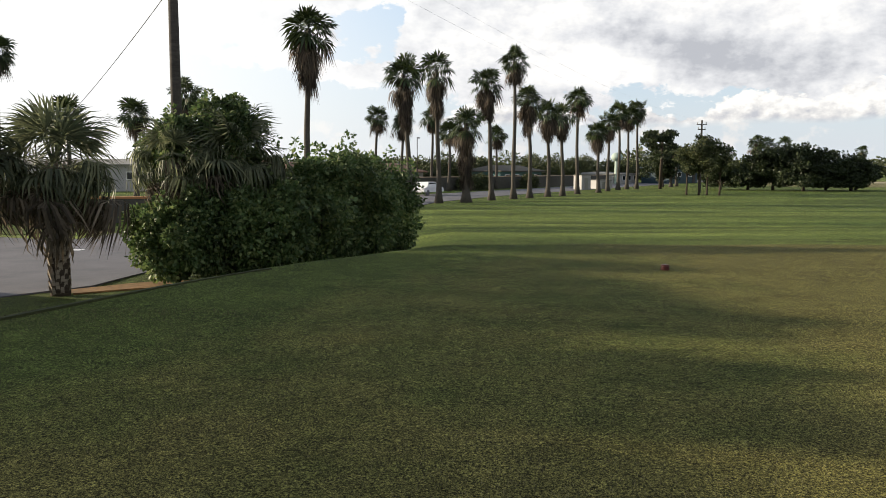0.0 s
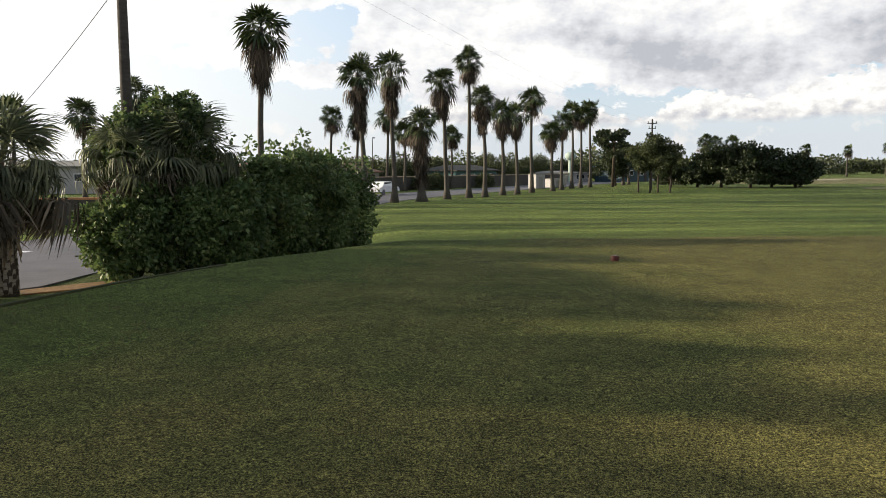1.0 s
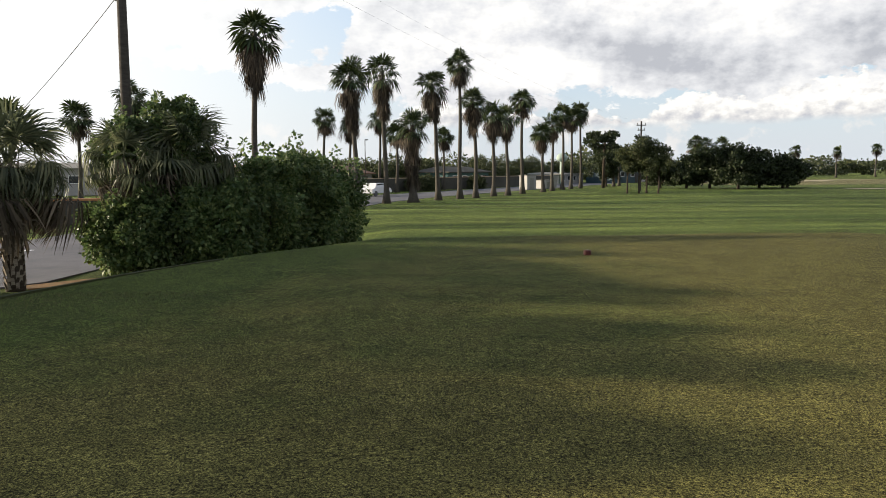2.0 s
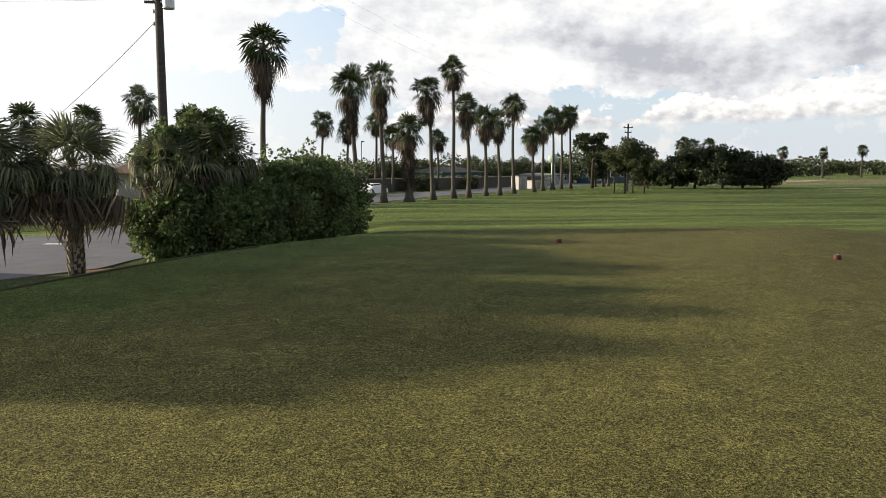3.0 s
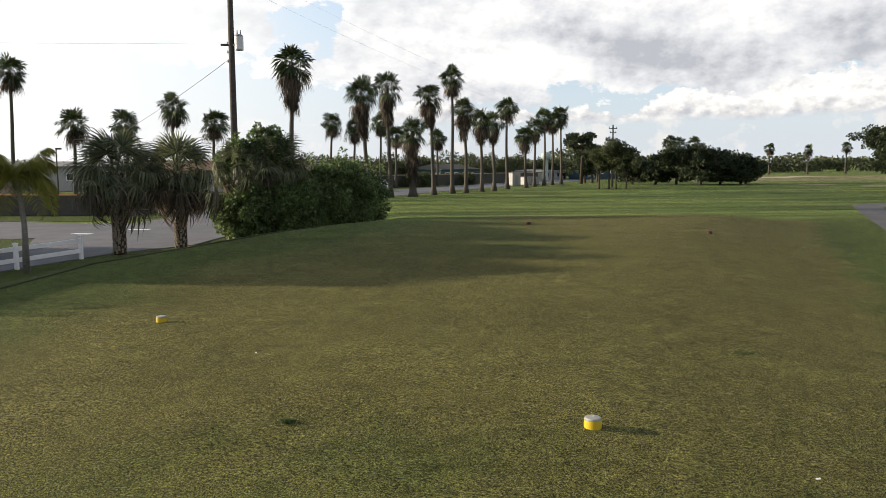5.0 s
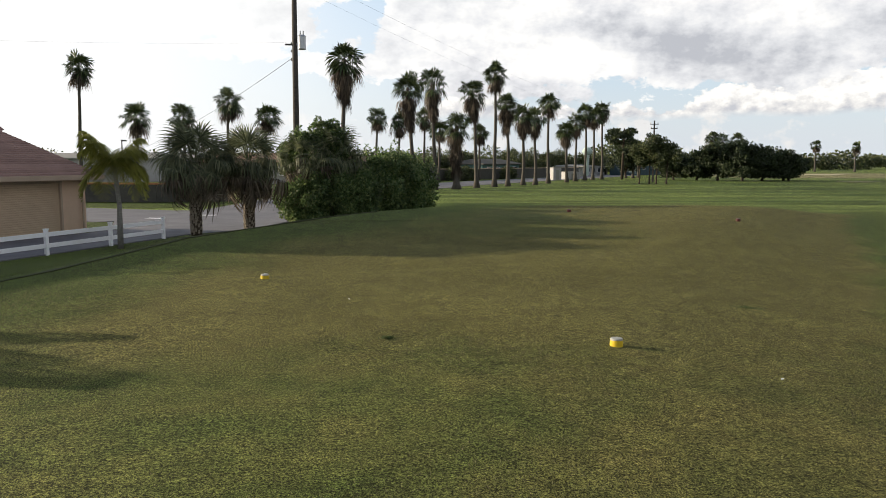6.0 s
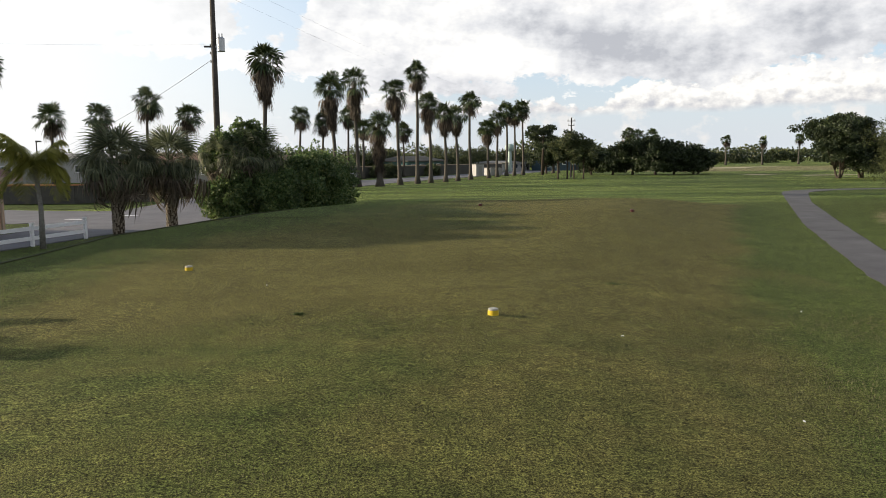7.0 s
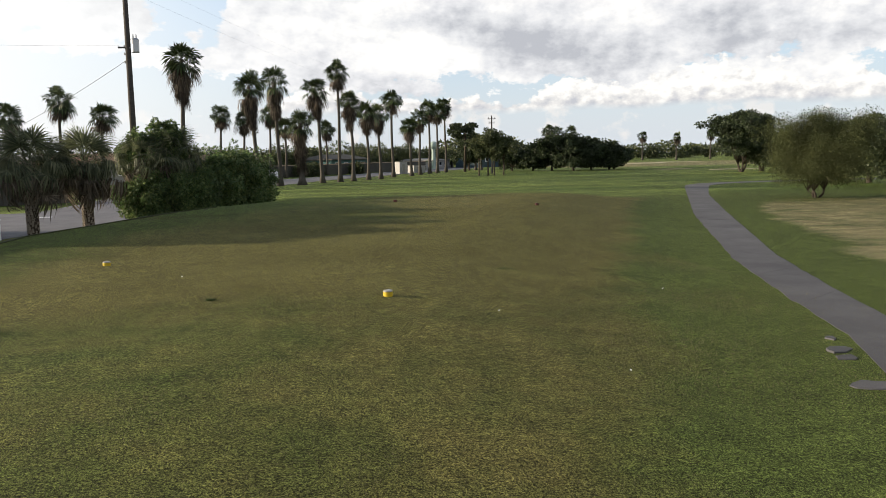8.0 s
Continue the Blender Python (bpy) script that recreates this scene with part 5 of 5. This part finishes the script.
def tank():
    thing = base("water_tank", 33.5, 168.0, -0.55, "pale green round water tank above the trees", "water tank")
    part("shaft", drum(0.45, 0.4, 5.2, (0, 0, 2.6), 20), M_TANK, thing)
    bm = bmesh.new()
    bmesh.ops.create_uvsphere(bm, u_segments=24, v_segments=14, radius=1.1)
    bmesh.ops.scale(bm, vec=(1, 1, 0.8), verts=bm.verts)
    bmesh.ops.translate(bm, vec=(0, 0, 5.2), verts=bm.verts)
    part("bowl", bm, M_TANK, thing)


tank()

# white painted bars on the road
for n, (x, y, w, turn) in enumerate([(-15.4, 44.8, 1.0, -18), (-13.4, 47.2, 1.1, -8)]):
    bar = part("road_marking", box(w, 0.42, 0.006, (0, 0, 0)), M_WHITE)
    bar.matrix_basis = pose(x, y, gz(x, y) + 0.042, 0, 0, turn)
    tagged(bar, "white painted bar on the asphalt", "road marking", kind="structure")


# ---------------------------------------------------------------- loose blades and straw on the turf
def blades(name, x0, x1, y0, y1, count, seed, label, mat):
    rng = np.random.default_rng(seed)
    x, y = x0 + (x1 - x0) * rng.random(count), y0 + (y1 - y0) * rng.random(count) ** 1.2
    z = ground_z(x, y) - 0.012
    a, tilt = rng.random(count) * 6.283, rng.normal(size=(count, 2)) * 0.6
    L = 0.010 + 0.016 * rng.random(count)
    w = 0.0018 + 0.0018 * rng.random(count)
    p = np.stack([x, y, z], 1)
    s = np.stack([np.cos(a) * w, np.sin(a) * w, 0 * a], 1)
    t = p + np.stack([tilt[:, 0] * L, tilt[:, 1] * L, L + 0.012], 1)
    V = np.stack([p - s, p + s, t], 1).reshape(-1, 3)
    tagged(leaf_mesh(name, V, np.arange(3 * count).reshape(-1, 3), mat, None), label, "grass", kind="stuff")


M_BLADE = leaf_mat("turf_blade", (0.028, 0.036, 0.012), (0.105, 0.100, 0.042), (0.27, 0.235, 0.13), 0.2, 0.9)
blades("grass_blades", -8.5, 9.5, 3.6, 30.0, 430000, 5, "short mown grass blades and straw on the tee", M_BLADE)


def rough_strip(name, line, half, count, tall, seed, label, mat):
    """Longer blades along a line."""
    rng = np.random.default_rng(seed)
    ys = line[0] + (line[1] - line[0]) * rng.random(count)
    xs = np.interp(ys, *TEE_LEFT) - line[2] + half * rng.normal(size=count)
    z = ground_z(xs, ys) - 0.02
    L, w, a = tall * (0.5 + 0.7 * rng.random(count)), 0.006 + 0.004 * rng.random(count), rng.random(count) * 6.283
    tilt = rng.normal(size=(count, 2)) * 0.45
    p = np.stack([xs, ys, z], 1)
    s = np.stack([np.cos(a) * w, np.sin(a) * w, 0 * a], 1)
    t = p + np.stack([tilt[:, 0] * L, tilt[:, 1] * L, L], 1)
    V = np.stack([p - s, p + s, t], 1).reshape(-1, 3)
    tagged(leaf_mesh(name, V, np.arange(3 * count).reshape(-1, 3), mat, None), label, "grass", kind="stuff")


M_ROUGH = leaf_mat("rough_blade", (0.05, 0.07, 0.018), (0.085, 0.115, 0.028), (0.15, 0.165, 0.05), 0.35, 0.8)
rough_strip("rough_grass", (8, 38, 1.9), 0.28, 60000, 0.10, 8, "ragged strip of longer grass at the foot of the tee", M_ROUGH)


def chunk(x, y, size, seed):
    """A flat broken piece of concrete."""
    rng = random.Random(seed)
    n = 9
    ring = [(size * rng.uniform(0.7, 1.2) * math.cos(6.2832 * k / n), size * rng.uniform(0.5, 0.8) * math.sin(6.2832 * k / n)) for k in range(n)]
    V = [(a, b, 0.006) for a, b in ring] + [(a * 1.06, b * 1.06, -0.04) for a, b in ring]
    F = [tuple(range(n))] + [(k + n, (k + 1) % n + n, (k + 1) % n, k) for k in range(n)] + [tuple(range(2 * n - 1, n - 1, -1))]
    ob = mesh("concrete_chunk", V, F, M_PATH)
    ob.matrix_basis = pose(x, y, gz(x, y) + 0.012, rng.uniform(-3, 3), rng.uniform(-3, 3), rng.uniform(0, 90))
    tagged(ob, "flat broken piece of grey concrete beside the cart path", "concrete piece", "broken concrete beside the path")


for n, (x, y, q) in enumerate([(6.95, 9.75, 0.22), (6.75, 9.35, 0.16), (6.15, 8.25, 0.25), (7.3, 10.35, 0.12)]):
    chunk(x, y, q, n)

M_EDGE_SHADE = plain_mat("dark_soil", (0.040, 0.046, 0.017), 0.95, 14, 0.4, bump=0.5)
# cut edge of turf along the foot of the tee, its shade painted dark
CUT = []
for yy in range(8, 35, 1):
    xx = float(np.interp(yy, *TEE_LEFT)) + 0.3
    CUT.append(((xx - 0.05, yy), (xx + 0.04, yy)))
ribbon("turf_edge", CUT, M_EDGE_SHADE, 0.028, 0.04, "narrow cut edge along the foot of the tee, its shade painted dark", "turf edge", 0.05)
# bushes in front of the boundary wall
for n, (x, y, r) in enumerate([(3.4, 120.5, 1.5), (5.0, 122.5, 1.3), (-4.5, 110.5, 1.3), (12.5, 132.5, 1.2)]):
    hedge("bush", [(x, y, 0.3, r, r, r * 1.1), (x + r * 0.7, y + 0.6, 0.2, r * 0.8, r * 0.8, r * 0.9)], "round shrub in front of the boundary wall", M_FARLEAF, 3500, 0.26, 200 + n, stems=False)


def car(x, y, turn):
    """A small white saloon car."""
    thing = base("car", x, y, gz(x, y) + 0.03, "white saloon car parked on the roadside", "car", turn)
    prof = [(-2.1, 0.35), (-2.15, 0.75), (-1.5, 0.92), (-0.95, 1.38), (0.55, 1.40), (1.15, 0.95), (2.0, 0.80), (2.15, 0.5), (2.1, 0.35)]
    n = len(prof)
    V = [(a, s * (0.84 if b < 1 else 0.66), b) for s in (-1, 1) for a, b in prof]
    F = [tuple(range(n)), tuple(range(2 * n - 1, n - 1, -1))] + [(k, k + n, (k + 1) % n + n, (k + 1) % n) for k in range(n)]
    mesh("body", V, F, M_WHITE, thing)
    for s in (-1, 1):
        mesh("side_window", [(-1.2, s * 0.80, 0.98), (0.95, s * 0.80, 0.98), (0.5, s * 0.70, 1.33), (-0.9, s * 0.70, 1.33)], [(0, 1, 2, 3)], M_GLASS, thing)
    for wx in (-1.35, 1.35):
        for s in (-1, 1):
            bm = drum(0.31, 0.31, 0.2, (0, 0, 0), 18, 0.03)
            bmesh.ops.rotate(bm, matrix=Matrix.Rotation(math.pi / 2, 3, "X"), verts=bm.verts)
            bmesh.ops.translate(bm, vec=(wx, s * 0.78, 0.31), verts=bm.verts)
            part("wheel", bm, M_WIRE, thing)


car(-1.5, 100.5, 62)
